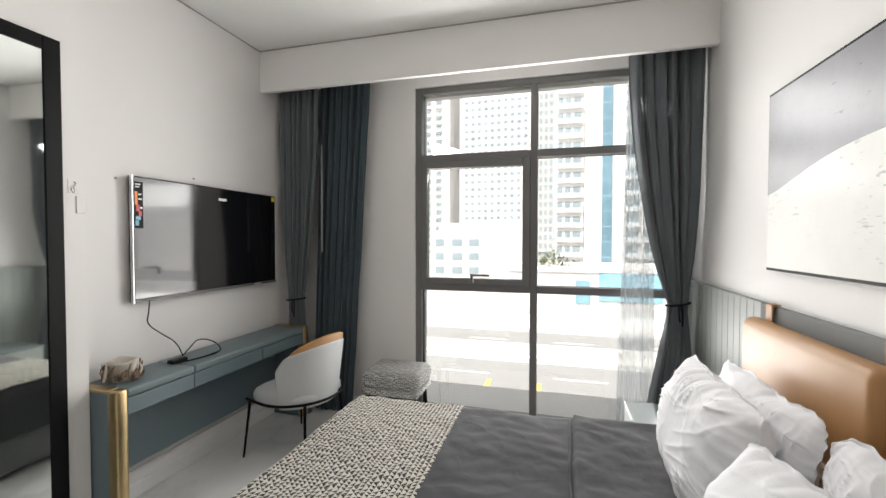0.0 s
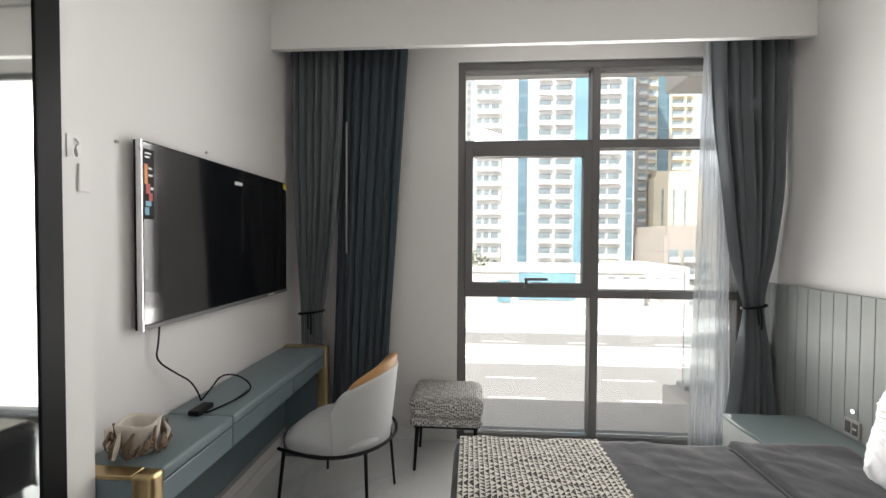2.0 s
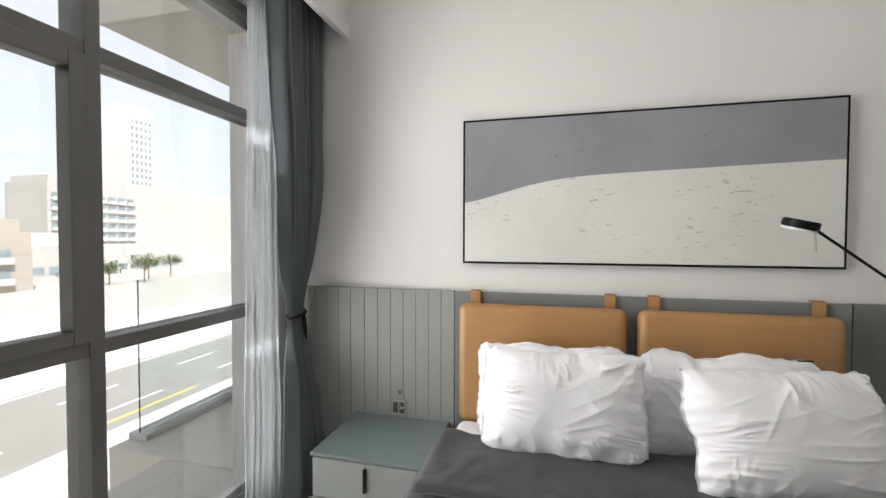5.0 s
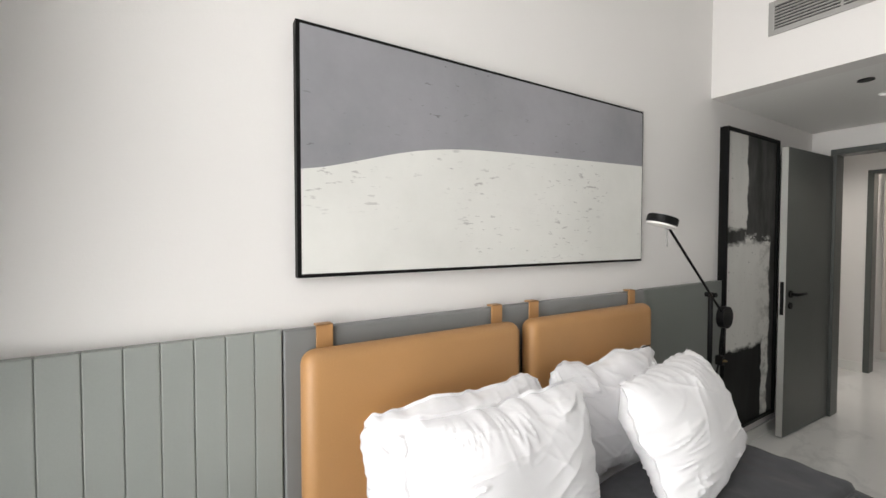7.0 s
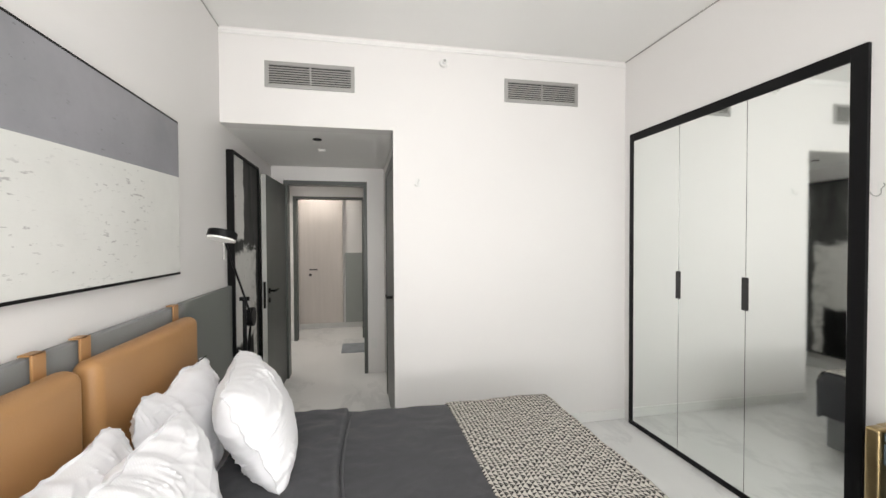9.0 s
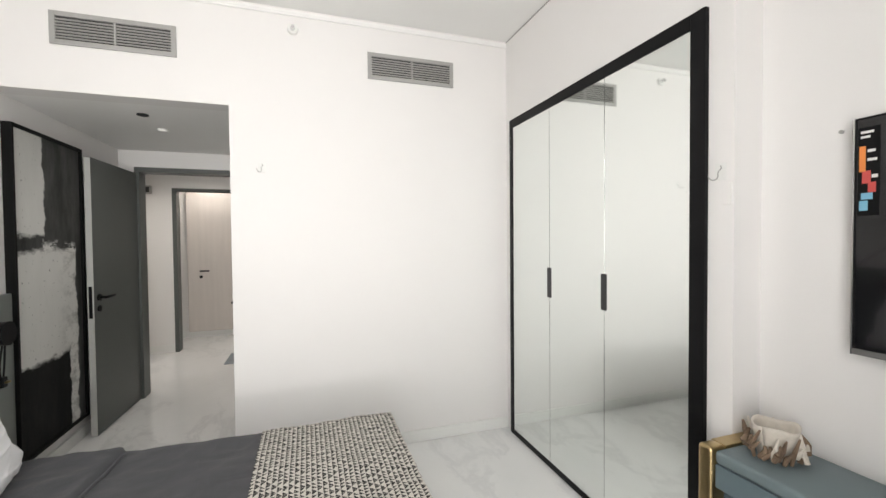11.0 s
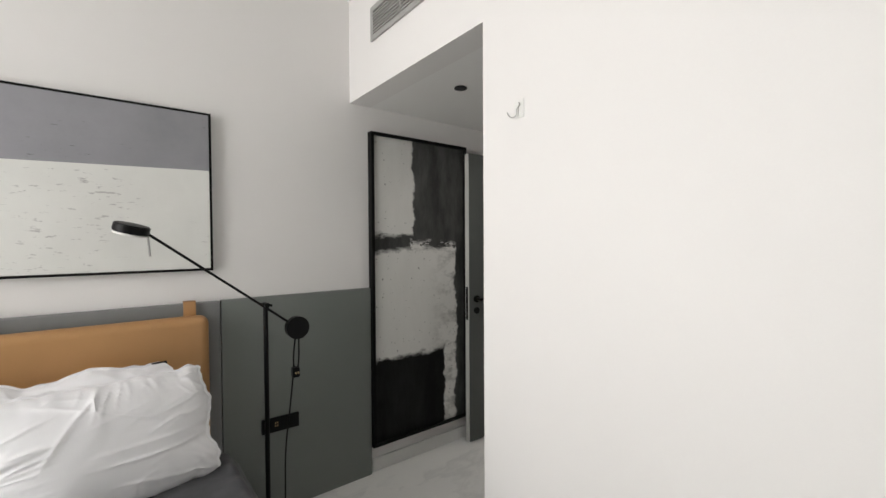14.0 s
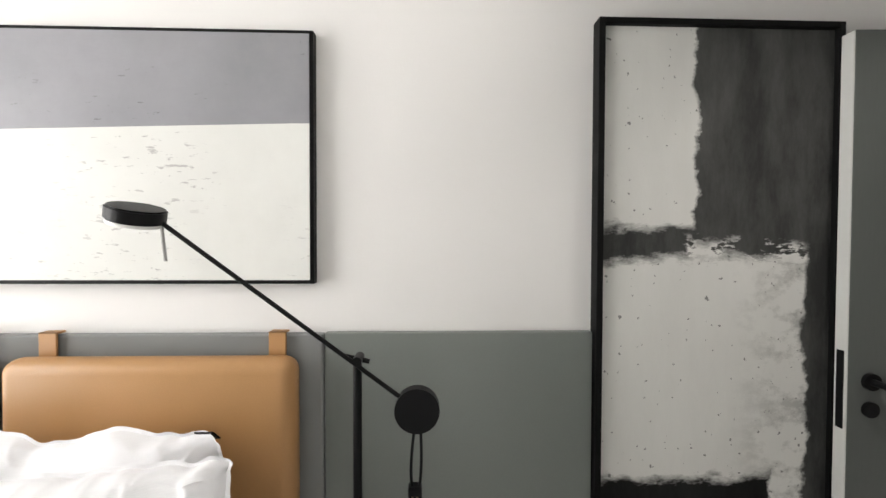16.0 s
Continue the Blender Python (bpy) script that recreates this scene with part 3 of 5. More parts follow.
dv = thing("duvet", (-0.3, 1.3, 0.55), "rumpled charcoal cotton duvet spread on the bed", "duvet")
solid(part("cover", over_bed(0.552, -1.10, 0.54, 0.26, 0.26, 0.24, 0.012, 0.010, 3.1, 120, 130), DUVET, dv), 0.012)
fold = bmesh.new()
def fold_pt(u, v):
    x = 0.075 + 0.03 * noise.noise(Vector((0.5, v * 3, 4))) + u * 0.48
    y = BY0 - 0.030 + v * (BY1 - BY0 + 0.060)
    w = noise.fractal(Vector((x * 3.0 + 3.1, y * 3.0, 0.0)), 0.9, 2.2, 4) * 0.010 + abs(noise.noise(Vector((x * 7 + y * 4 + 3.1, y * 9 - x * 3, 3.1)))) * 0.009
    lift = 0.034 * ease(u / 0.05) - 0.012 * u + 0.006 * noise.noise(Vector((u * 3, v * 16, 2)))
    return (x, y, 0.556 + w + lift - 0.07 * ease((abs(v - 0.5) - 0.47) / 0.03))
sheet(fold, 50, 120, fold_pt)
fl_ = part("turned_edge", fold, DUVET, dv, "turned-back upper edge")
solid(fl_, 0.02)
tube("piping", [Vector(fold_pt(0.0, k / 24)) + Vector((-0.004, 0, 0.014)) for k in range(25)], 0.006, DUVET, dv, "dark corded seam")
thr = solo("throw", over_bed(0.567, -1.085, -0.47, 0.10, 0.12, 0.0, 0.026, 0.010, 3.1, 70, 120), THROW, "black and white triangle-patterned throw across the bed foot", "throw")
solid(thr, 0.006)


def pillow(at, rx, ry, rz, w, h, t, seed, label, tags=()):
    """A stuffed pillow with a short ruffled flange, eared corners and folds that run in from the seams; built flat and turned into place."""
    bm = bmesh.new()
    m = pose(*at, rx, ry, rz)
    N = 120

    def f(u, v, side):
        a, b = u * 2 - 1, v * 2 - 1
        e = max(abs(a), abs(b))
        # the seams are drawn in between the corners
        x = a * w / 2 * (1 - 0.075 * (1 - b * b) * a * a)
        y = b * h / 2 * (1 - 0.10 * (1 - a * a) * b * b)
        x += (0.020 * noise.noise(Vector((b * 2.2 + seed, 2, 1))) + 0.009 * noise.noise(Vector((b * 8 + seed, 2, 4)))) * a * abs(a)
        y += (0.024 * noise.noise(Vector((a * 2.2 + seed, 5, 1))) + 0.010 * noise.noise(Vector((a * 8 + seed, 5, 4)))) * b * abs(b)
        round_off = 1 - 0.13 * (abs(a) * abs(b)) ** 5
        x, y = x * round_off, y * round_off
        body = max(0.0, 1 - abs(a / 0.955) ** 2.7) ** 0.56 * max(0.0, 1 - abs(b / 0.94) ** 2.5) ** 0.56
        # folds run square to the nearer seam, deepest just inside it
        fold = 0.0
        for q, r_, k in ((a, b, 0.0), (b, a, 7.0)):
            near = ease((abs(r_) - 0.18) / 0.5) * (1 - 0.5 * ease((abs(r_) - 0.9) / 0.1))
            s_ = 1.0 if r_ > 0 else 2.0
            lane = noise.noise(Vector((q * 3.6 + 0.9 * r_ * math.sin(seed + q * 2 + k), abs(r_) * 1.3, seed + k + s_ * 5 + side)))
            fine_ = noise.noise(Vector((q * 6.5 + 3.0 * r_ * math.sin(seed * 2 + q * 3), abs(r_) * 1.6, seed + k + s_ * 9 + side)))
            fold += near * (0.009 * lane + 0.0095 * ((1 - abs(fine_)) ** 8 - 0.22) * max(0.1, 0.45 + lane * 2.0))
        # long slack folds across the middle
        for k in range(5):
            ang = seed * 1.7 + k * 0.63
            d, t_ = a * math.cos(ang) + b * math.sin(ang), -a * math.sin(ang) + b * math.cos(ang)
            fade = max(0.0, noise.noise(Vector((a * 1.5 + k * 5, b * 1.5, seed + k)))) * 2
            fold += (1 - abs(noise.noise(Vector((d * 3.0 + seed * k + 0.3 * math.sin(t_ * 2.5), t_ * 0.45, k + side * 3.1))))) ** 12 * 0.006 * fade
        soft = noise.noise(Vector((a * 1.4 + seed, b * 1.4, side * 2.0 + seed))) * 0.014
        z = side * (t / 2 * body + (soft + fold) * min(1.0, body * 1.8))
        edge = ease((e - 0.86) / 0.14)
        z += edge * (0.020 * noise.noise(Vector((a * 3.0 + seed, b * 3.0, 9))) + 0.010 * noise.noise(Vector((a * 8 + seed, b * 8, 2))))
        return m @ Vector((x, y, z))

    for side in (1, -1):
        sheet(bm, N, N, lambda u, v: f(u, v, side))
    bmesh.ops.remove_doubles(bm, verts=bm.verts, dist=0.0004)
    ob = solo("pillow", bm, LINEN, label, "pillow", "bed pillows", True)
    for (u, v, side), (tw, th_), mt, words in tags:
        c, e1, e2 = f(u, v, side), f(u + 0.02, v, side), f(u, v + 0.02, side)
        ex, ey = (e1 - c).normalized(), (e2 - c).normalized()
        ez = ex.cross(ey).normalized() * side
        bt = boxes((-tw / 2, tw / 2, -th_ / 2, th_ / 2, 0.001, 0.005), bevel=0.0012)
        mt_ = Matrix((ex, ez.cross(ex), ez)).transposed().to_4x4()
        mt_.translation = c
        bmesh.ops.transform(bt, matrix=mt_, verts=bt.verts)
        part("label", bt, mt, ob, words)
    return ob


# back pair lean on the headboard, front pair lean on them
TAG = surface("dark_brown_leather_tag", (0.085, 0.045, 0.028), 0.5, vary=0.15, coarse=20, fine=300, bump=0.1)
pillow((0.680, 1.690, 0.748), 101, 0, 90, 0.74, 0.48, 0.15, 1.0, "creased white pillow leaning on the headboard")
pillow((0.680, 0.960, 0.752), 103, 0, 91, 0.74, 0.48, 0.15, 5.0, "creased white pillow with a small brown leather tag", (((0.78, 0.90, 1), (0.058, 0.026), TAG, "small brown leather tag"), ((0.07, 0.95, 1), (0.055, 0.04), BLACK, "small black patch")))
pillow((0.520, 1.650, 0.760), 101, 0, 90, 0.72, 0.50, 0.23, 9.0, "plump white pillow leaning on the pillow behind")
pillow((0.450, 0.850, 0.762), 116, 0, 100, 0.76, 0.50, 0.25, 13.0, "plump white pillow leaning on the pillow behind")

# ---- nightstand ----
ns = thing("nightstand", (0.67, 2.52, 0), "grey-green bedside cabinet with a glass top", "nightstand")
part("body", boxes((0.445, XE - 0.032, 2.245, 2.795, 0.04, 0.435), bevel=0.004), SAGE, ns)
for z0, z1 in ((0.05, 0.235), (0.245, 0.43)):
    d = part("drawer", boxes((0.430, 0.446, 2.249, 2.791, z0, z1), bevel=0.003), SAGE, ns)
    part("pull", boxes((0.416, 0.432, 2.512, 2.526, z0 + 0.055, z1 - 0.02), bevel=0.002), BLACK, d, "black pull")
part("top", boxes((0.430, XE - 0.032, 2.235, 2.805, 0.435, 0.450), bevel=0.003), TOP_GLASS, ns, "dark glossy glass top")
part("plinth", boxes((0.47, XE - 0.04, 2.26, 2.78, 0.0, 0.04)), BLACK, ns)

# ---- desk ----
dk = thing("desk", (-2.15, 2.22, 0), "long slate blue wall desk with brass-edged ends", "desk")
DY0, DY1, DX = 1.459, 3.02, -1.995
for a, b in ((DY0, DY0 + 0.055), (DY1 - 0.055, DY1)):
    e = part("end_panel", boxes((XT + 0.015, DX - 0.002, a + 0.003, b - 0.003, 0, 0.733), bevel=0.004), SLATE, dk)
    bm = boxes((DX - 0.06, DX + 0.010, a, b, 0, 0.748), bevel=0.014, seg=4)
    part("brass_edge", bm, BRASS, e, "brushed brass edge", True)
    part("brass_top", boxes((XT + 0.02, DX - 0.056, a, b, 0.733, 0.747), bevel=0.003), BRASS, e, "brushed brass cap")
for a, b in ((DY0 + 0.057, 1.903), (1.907, DY1 - 0.057)):
    part("top", boxes((XT + 0.016, DX, a, b, 0.698, 0.742), bevel=0.012, seg=3), SLATE_LEATHER, dk, "slate blue leather-covered top", True)
for a, b in ((DY0 + 0.057, 1.903), (1.907, 2.478), (2.482, DY1 - 0.057)):
    part("drawer", boxes((XT + 0.05, DX - 0.004, a, b, 0.612, 0.695), bevel=0.004), SLATE, dk)
part("back_panel", boxes((XT + 0.012, XT + 0.03, DY0 + 0.055, DY1 - 0.055, 0.205, 0.70)), SLATE, dk)
part("bottom_strip", boxes((XT + 0.012, XT + 0.034, DY0 + 0.055, DY1 - 0.055, 0.175, 0.204)), VENT, dk, "grey metal strip")

# ---- television ----
tv = thing("television", (-2.27, 2.36, 1.11), "large black flat television on the wall", "television")
TY0, TY1, TZ0, TZ1 = 1.755, 2.960, 1.112, 1.822
part("casing", boxes((-2.285, -2.255, TY0, TY1, TZ0, TZ1), (XT, -2.285, 2.1, 2.6, 1.3, 1.6), bevel=0.004), BLACK, tv)
part("screen", boxes((-2.255, -2.2515, TY0 + 0.008, TY1 - 0.008, TZ0 + 0.022, TZ1 - 0.008)), SCREEN, tv)
part("bottom_strip", boxes((-2.256, -2.250, TY0, TY1, TZ0, TZ0 + 0.018), bevel=0.002), ALU, tv, "dark grey metal bottom strip")
part("side_strip", boxes((-2.272, -2.250, TY0 - 0.002, TY0 + 0.002, TZ0, TZ1)), CHROME, tv, "silver side edge")
# ---- chair ----
ch = thing("desk_chair", (-1.75, 2.54, 0), "pale grey tub chair with tan inner back, black legs", "chair")
CA = -8
cm = pose(-1.745, 2.54, 0, 0, 0, CA)
def in_chair(bm):
    bmesh.ops.transform(bm, matrix=cm, verts=bm.verts)
    return bm
# the chair looks towards the desk (-x of its own)
bm = bmesh.new()
def seat_pt(u, v, z):
    a = u * 2 * math.pi
    c, s = math.cos(a), math.sin(a)
    p = 3.2
    k = (abs(c) ** p + abs(s) ** p) ** (-1 / p)
    return Vector((0.265 * k * c * v - 0.01, 0.25 * k * s * v, z + 0.012 * max(0.0, c) * v - 0.022 * max(0.0, -c) ** 2 * v))
prof = [(0.0, 0.470), (0.55, 0.470), (0.85, 0.462), (0.96, 0.446), (1.0, 0.42), (1.0, 0.395), (0.95, 0.375), (0.0, 0.372)]
rings = [[bm.verts.new(seat_pt(i / 40, max(v, 0.02), z)) for i in range(40)] for v, z in prof]
for r0, r1 in zip(rings, rings[1:]):
    for i in range(40):
        bm.faces.new((r0[i], r0[(i + 1) % 40], r1[(i + 1) % 40], r1[i]))
bm.faces.new(rings[0])
bm.faces.new(rings[-1])
part("seat", in_chair(bm), CHAIR_CLOTH, ch, smooth=True)
def shell(r_out, z_low, z_top, half, drop):
    """A curved back panel: full height behind, its upper corners rounded off towards its two front edges."""
    bm = bmesh.new()
    def f(u, v):
        a = radians(-half + 2 * half * u)
        k = abs(2 * u - 1)
        top = z_top - drop * k ** 2.0 - 0.07 * (1 - math.sqrt(max(0.0, 1 - ease((k - 0.72) / 0.28) ** 2)))
        z = z_low + (top - z_low) * v
        r = r_out + 0.045 * (v - 0.3)
        return Vector((r * math.cos(a) - 0.01, r * math.sin(a) * 1.0, z))
    sheet(bm, 44, 14, f)
    return bm
def rounded(ob, thick, width):
    solid(ob, thick)
    bv = ob.modifiers.new("soft_edge", "BEVEL")
    bv.width, bv.segments, bv.limit_method, bv.angle_limit = width, 3, "ANGLE", radians(50)
    return ob
rounded(part("backrest", in_chair(shell(0.285, 0.36, 0.775, 74, 0.09)), CHAIR_CLOTH, ch), 0.026, 0.009)
rounded(part("inner_back", in_chair(shell(0.255, 0.44, 0.830, 66, 0.12)), TAN, ch, "tan leather lining"), 0.026, 0.010)
rail = [(0.30 * math.cos(radians(a)), 0.31 * math.sin(radians(a)), 0.40) for a in range(-100, 101, 20)]
tube("frame_ring", [cm @ Vector((-0.24, -0.24, 0.385))] + [cm @ Vector(p) for p in rail] + [cm @ Vector((-0.24, 0.24, 0.385))], 0.009, BLACK, ch)
for lx, ly in ((-0.22, -0.25), (-0.22, 0.25), (0.22, -0.19), (0.22, 0.19)):
    q = bmesh.new()
    rod(q, (lx * 0.95, ly * 0.95, 0.385), (lx * 1.06, ly * 1.1, 0.0), 0.010, 0.007)
    part("leg", in_chair(q), BLACK, ch, smooth=True)

# ---- stool ----
st = thing("stool", (-1.18, 3.0, 0), "pale woven footstool with black and white patterned sides", "stool")
SX0, SX1, SY0, SY1 = -1.42, -0.955, 2.83, 3.20
def stool_block(z0, z1, inset, bev, name, label):
    bm = bmesh.new()
    box(bm, SX0 + inset, SX1 - inset, SY0 + inset, SY1 - inset, z0, z1, bevel=bev, seg=6)
    lay = bm.loops.layers.uv.verify()
    for fc in bm.faces:
        fc.normal_update()
        fc.material_index = 0 if fc.normal.z > 0.45 else 1
        for lp_ in fc.loops:
            c = lp_.vert.co
            lp_[lay].uv = (c.x, c.y) if fc.material_index == 0 else (c.x + c.y, c.z)
    return part(name, bm, [STOOL_TOP, STOOL_SIDE], st, label, True)
stool_block(0.335, 0.478, 0.0, 0.055, "cushion", "pale woven top, triangle-patterned sides")
stool_block(0.288, 0.345, 0.006, 0.022, "side_band", "black and white woven band")
part("frame", boxes((SX0 + 0.03, SX1 - 0.03, SY0 + 0.03, SY1 - 0.03, 0.272, 0.297), bevel=0.004), BLACK, st)
for lx, ly in ((SX0 + 0.05, SY0 + 0.05), (SX0 + 0.05, SY1 - 0.05), (SX1 - 0.05, SY0 + 0.05), (SX1 - 0.05, SY1 - 0.05)):
    q = bmesh.new()
    rod(q, (lx, ly, 0.28), (lx + (lx + 1.19) * 0.1, ly + (ly - 3.0) * 0.1, 0.0), 0.014, 0.009)
    part("leg", q, BLACK, st, smooth=True)

# ---- curtains ----
def curtain(name, y, z0, z1, top, tie, bottom, ztie, pleats, amp, material, label, seed=0.0, nu=160, nv=70, thick=0.004, back=0.0, pull=0.0):
    """A pleated curtain; top, tie and bottom give its two edges in x; without a tie it hangs straight."""
    bm = bmesh.new()
    def f(u, v):
        z = z0 + (z1 - z0) * v
        if tie:
            if z > ztie:
                k = (z - ztie) / (z1 - ztie)
                k = 1 - (1 - k) ** 2.2
                e0, e1 = tie[0] + (top[0] - tie[0]) * k, tie[1] + (top[1] - tie[1]) * k
            else:
                k = ease((ztie - z) / (ztie - z0)) ** 0.8
                e0, e1 = tie[0] + (bottom[0] - tie[0]) * k, tie[1] + (bottom[1] - tie[1]) * k
            tight = 0.25 + 0.75 * ease(abs(z - ztie) / 0.35)
            gather = pull * (1 - ease(abs(z - ztie) / 0.9))
        else:
            k = v
            e0, e1 = bottom[0] + (top[0] - bottom[0]) * k, bottom[1] + (top[1] - bottom[1]) * k
            tight, gather = 1.0, 0.0
        uu = u + 0.012 * math.sin(u * 23 + seed) + 0.008 * noise.noise(Vector((u * 8 + seed, z * 0.8, 1)))
        ph = uu * pleats * 2 * math.pi
        a = amp * tight * (0.75 + 0.5 * noise.noise(Vector((u * 5 + seed, 0.3, z * 0.35))))
        yy = y + gather + a * math.sin(ph) + 0.3 * a * math.sin(2.3 * ph + seed) + back * (1 - v) + 0.012 * noise.noise(Vector((u * 6, z * 2.5, seed)))
        return (e0 + (e1 - e0) * u + 0.3 * a * math.cos(ph), yy, z)
    sheet(bm, nu, nv, f)
    return solid(solo(name, bm, material, label, "curtain", "window curtains"), thick, 0)

curtain("curtain", 3.05, 0.01, 2.86, (-2.27, -1.90), (-2.20, -2.04), (-2.18, -1.98), 0.96, 7, 0.035, CURTAIN, "grey curtain tied back beside the desk", 1.0)
curtain("blackout_curtain", 3.15, 0.01, 2.86, (-1.93, -1.48), None, (-2.02, -1.66), 0, 7, 0.032, CURTAIN_BLUE, "dark blue-grey blackout curtain hanging beside the window", 4.0)
curtain("curtain", 3.035, 0.01, 2.86, (0.46, 0.935), (0.745, 0.875), (0.58, 0.90), 1.03, 6.5, 0.056, CURTAIN, "grey curtain tied back beside the bedside cabinet", 7.0, pull=0.09)
SHEER = bpy.data.materials.new("white_sheer_voile")
SHEER.use_nodes = True
sn, sl = SHEER.node_tree.nodes, SHEER.node_tree.links
sb = sn["Principled BSDF"]
sb.inputs["Base Color"].default_value, sb.inputs["Roughness"].default_value = (0.60, 0.63, 0.65, 1), 0.9
trn, mx = sn.new("ShaderNodeBsdfTransparent"), sn.new("ShaderNodeMixShader")
thr_ = noise_node(sn, sl, 60, 3, 0.6, place_of(sn, sl, (1, 1, 0.05)))
sl.new(ramp(sn, sl, thr_, -0.7, 2.3), mx.inputs[0])
sl.new(trn.outputs[0], mx.inputs[1])
sl.new(sb.outputs[0], mx.inputs[2])
sl.new(mx.outputs[0], sn["Material Output"].inputs[0])
curtain("sheer_curtain", 3.16, 0.015, 2.86, (0.49, 0.64), None, (0.42, 0.68), 0, 6, 0.022, SHEER, "translucent white sheer curtain gathered by the window", 2.0, thick=0.001)
def tieback(x, y, z, rx, ry):
    tb = thing("curtain_tieback", (x, y, z), "thin black cord tied round the curtain", "tieback", "curtain tiebacks")
    pts = [(x + rx * math.cos(a), y + ry * math.sin(a), z + 0.012 * math.cos(a)) for a in [i * math.pi / 8 for i in range(17)]]
    tube("cord", pts, 0.008, BLACK, tb)
    tube("cord_end", [(x + 0.01, y - ry, z), (x + 0.02, y - ry - 0.015, z - 0.06), (x + 0.015, y - ry - 0.01, z - 0.14)], 0.006, BLACK, tb)
    tube("cord_end", [(x - 0.005, y - ry, z), (x - 0.01, y - ry - 0.012, z - 0.05), (x + 0.0, y - ry - 0.01, z - 0.11)], 0.006, BLACK, tb)
tieback(-2.12, 3.05, 0.96, 0.088, 0.045)
tieback(0.81, 3.125, 1.03, 0.075, 0.042)

wand = bmesh.new()
rod(wand, (-1.885, 3.075, 1.36), (-1.885, 3.075, 2.25), 0.006)
solo("curtain_wand", wand, VENT, "thin grey rod hanging between the curtains", "curtain rod", smooth=True)

# ---- floor lamp ----
lp = thing("floor_lamp", (0.655, 0.245, 0), "black swing-arm floor lamp with a round disc head", "floor lamp")
q = bmesh.new()
rod(q, (0.655, 0.245, 0.0), (0.655, 0.245, 0.018), 0.13, 0.125, 40)
part("base", q, BLACK, lp, smooth=True)
q = bmesh.new()
rod(q, (0.655, 0.245, 0.015), (0.655, 0.245, 1.18), 0.011)
part("pole", q, BLACK, lp, smooth=True)
q = bmesh.new()
rod(q, (0.655, 0.097, 1.051), (0.622, 0.693, 1.510), 0.0056)
part("arm", q, BLACK, lp, smooth=True)
q = bmesh.new()
rod(q, (0.630, 0.243, 1.178), (0.680, 0.243, 1.178), 0.012)
rod(q, (0.655, 0.215, 1.172), (0.655, 0.275, 1.186), 0.006)
part("joint", q, BLACK, lp, smooth=True)
q = bmesh.new()
rod(q, (0.640, 0.097, 1.051), (0.672, 0.097, 1.051), 0.056, seg=40)
part("counterweight", q, BLACK, lp, "round black counterweight", True)
q = bmesh.new()
rod(q, (0.616, 0.7516, 1.517), (0.611, 0.7444, 1.549), 0.061, 0.061, 44)
bmesh.ops.bevel(q, geom=[e for e in q.edges if e.calc_face_angle(0) > 1], offset=0.004, segments=2, affect="EDGES")
hd_ = part("lamp_head", q, BLACK, lp, "flat black disc head", True)
q = bmesh.new()
rod(q, (0.616, 0.7516, 1.517), (0.6172, 0.7532, 1.5097), 0.058, 0.057, 40)
part("diffuser", q, WHITE_PLASTIC, hd_, "white diffuser")
q = bmesh.new()
rod(q, (0.622, 0.697, 1.512), (0.626, 0.690, 1.422), 0.004)
part("grip", q, VENT, lp, "thin metal grip", True)
tube("cord", [(0.66, 0.10, 1.03), (0.67, 0.115, 0.92), (0.67, 0.11, 0.83), (0.67, 0.09, 0.83), (0.665, 0.085, 0.95), (0.66, 0.09, 1.02)], 0.004, BLACK, lp)
tube("cord", [(0.67, 0.112, 0.84), (0.69, 0.125, 0.65), (0.74, 0.14, 0.40), (0.70, 0.15, 0.15), (0.66, 0.18, 0.02)], 0.004, BLACK, lp)
part("plug", boxes((0.655, 0.69, 0.085, 0.12, 0.80, 0.85), bevel=0.006), BLACK, lp, "black plug hanging on the cord")

for py in (0.094, 0.106):
    part("plug_pin", boxes((0.640, 0.656, py, py + 0.005, 0.822, 0.830)), BRASS, lp, "brass plug pin")

# ---- framed pictures ----
def framed(name, y0, y1, z0, z1, front, deep, w, label):
    th = thing(name, (XE, (y0 + y1) / 2, z0), label, "picture")
    bm = boxes((front - 0.004, XE, y0, y0 + w, z0, z1), (front - 0.004, XE, y1 - w, y1, z0, z1), (front - 0.004, XE, y0 + w, y1 - w, z0, z0 + w), (front - 0.004, XE, y0 + w, y1 - w, z1 - w, z1), bevel=0.0015)
    part("frame", bm, BLACK_WOOD, th, "thin black frame")
    return th
P = (0.422, 2.160, 1.338, 2.110)
pic = framed("hill_painting", *P, 0.915, 0.03, 0.014, "wide abstract painting, grey above white, thin black frame")
def paint(name, a, c, fleck, stretch, cut):
    m, n, l, b = nodes_of(name)
    p = place_of(n, l)
    broad = noise_node(n, l, 2.2, 6, 0.65, p)
    st_ = noise_node(n, l, 46, 4, 0.6, place_of(n, l, stretch))
    patch = ramp(n, l, noise_node(n, l, 2.6, 3, 0.5, p), 0.46, 0.60)
    mark = math_node(n, l, "MULTIPLY", ramp(n, l, st_, cut, cut + 0.04), patch)
    l.new(mix_node(n, l, mark, mix_node(n, l, ramp(n, l, broad, 0.3, 0.7), a, c), fleck), b.inputs["Base Color"])
    b.inputs["Roughness"].default_value = 0.75
    b.inputs["Coat Weight"].default_value, b.inputs["Coat Roughness"].default_value = 0.4, 0.25
    bump_to(n, l, b, math_node(n, l, "ADD", broad, math_node(n, l, "MULTIPLY", st_, 0.5)), 0.25, 0.004)
    return m
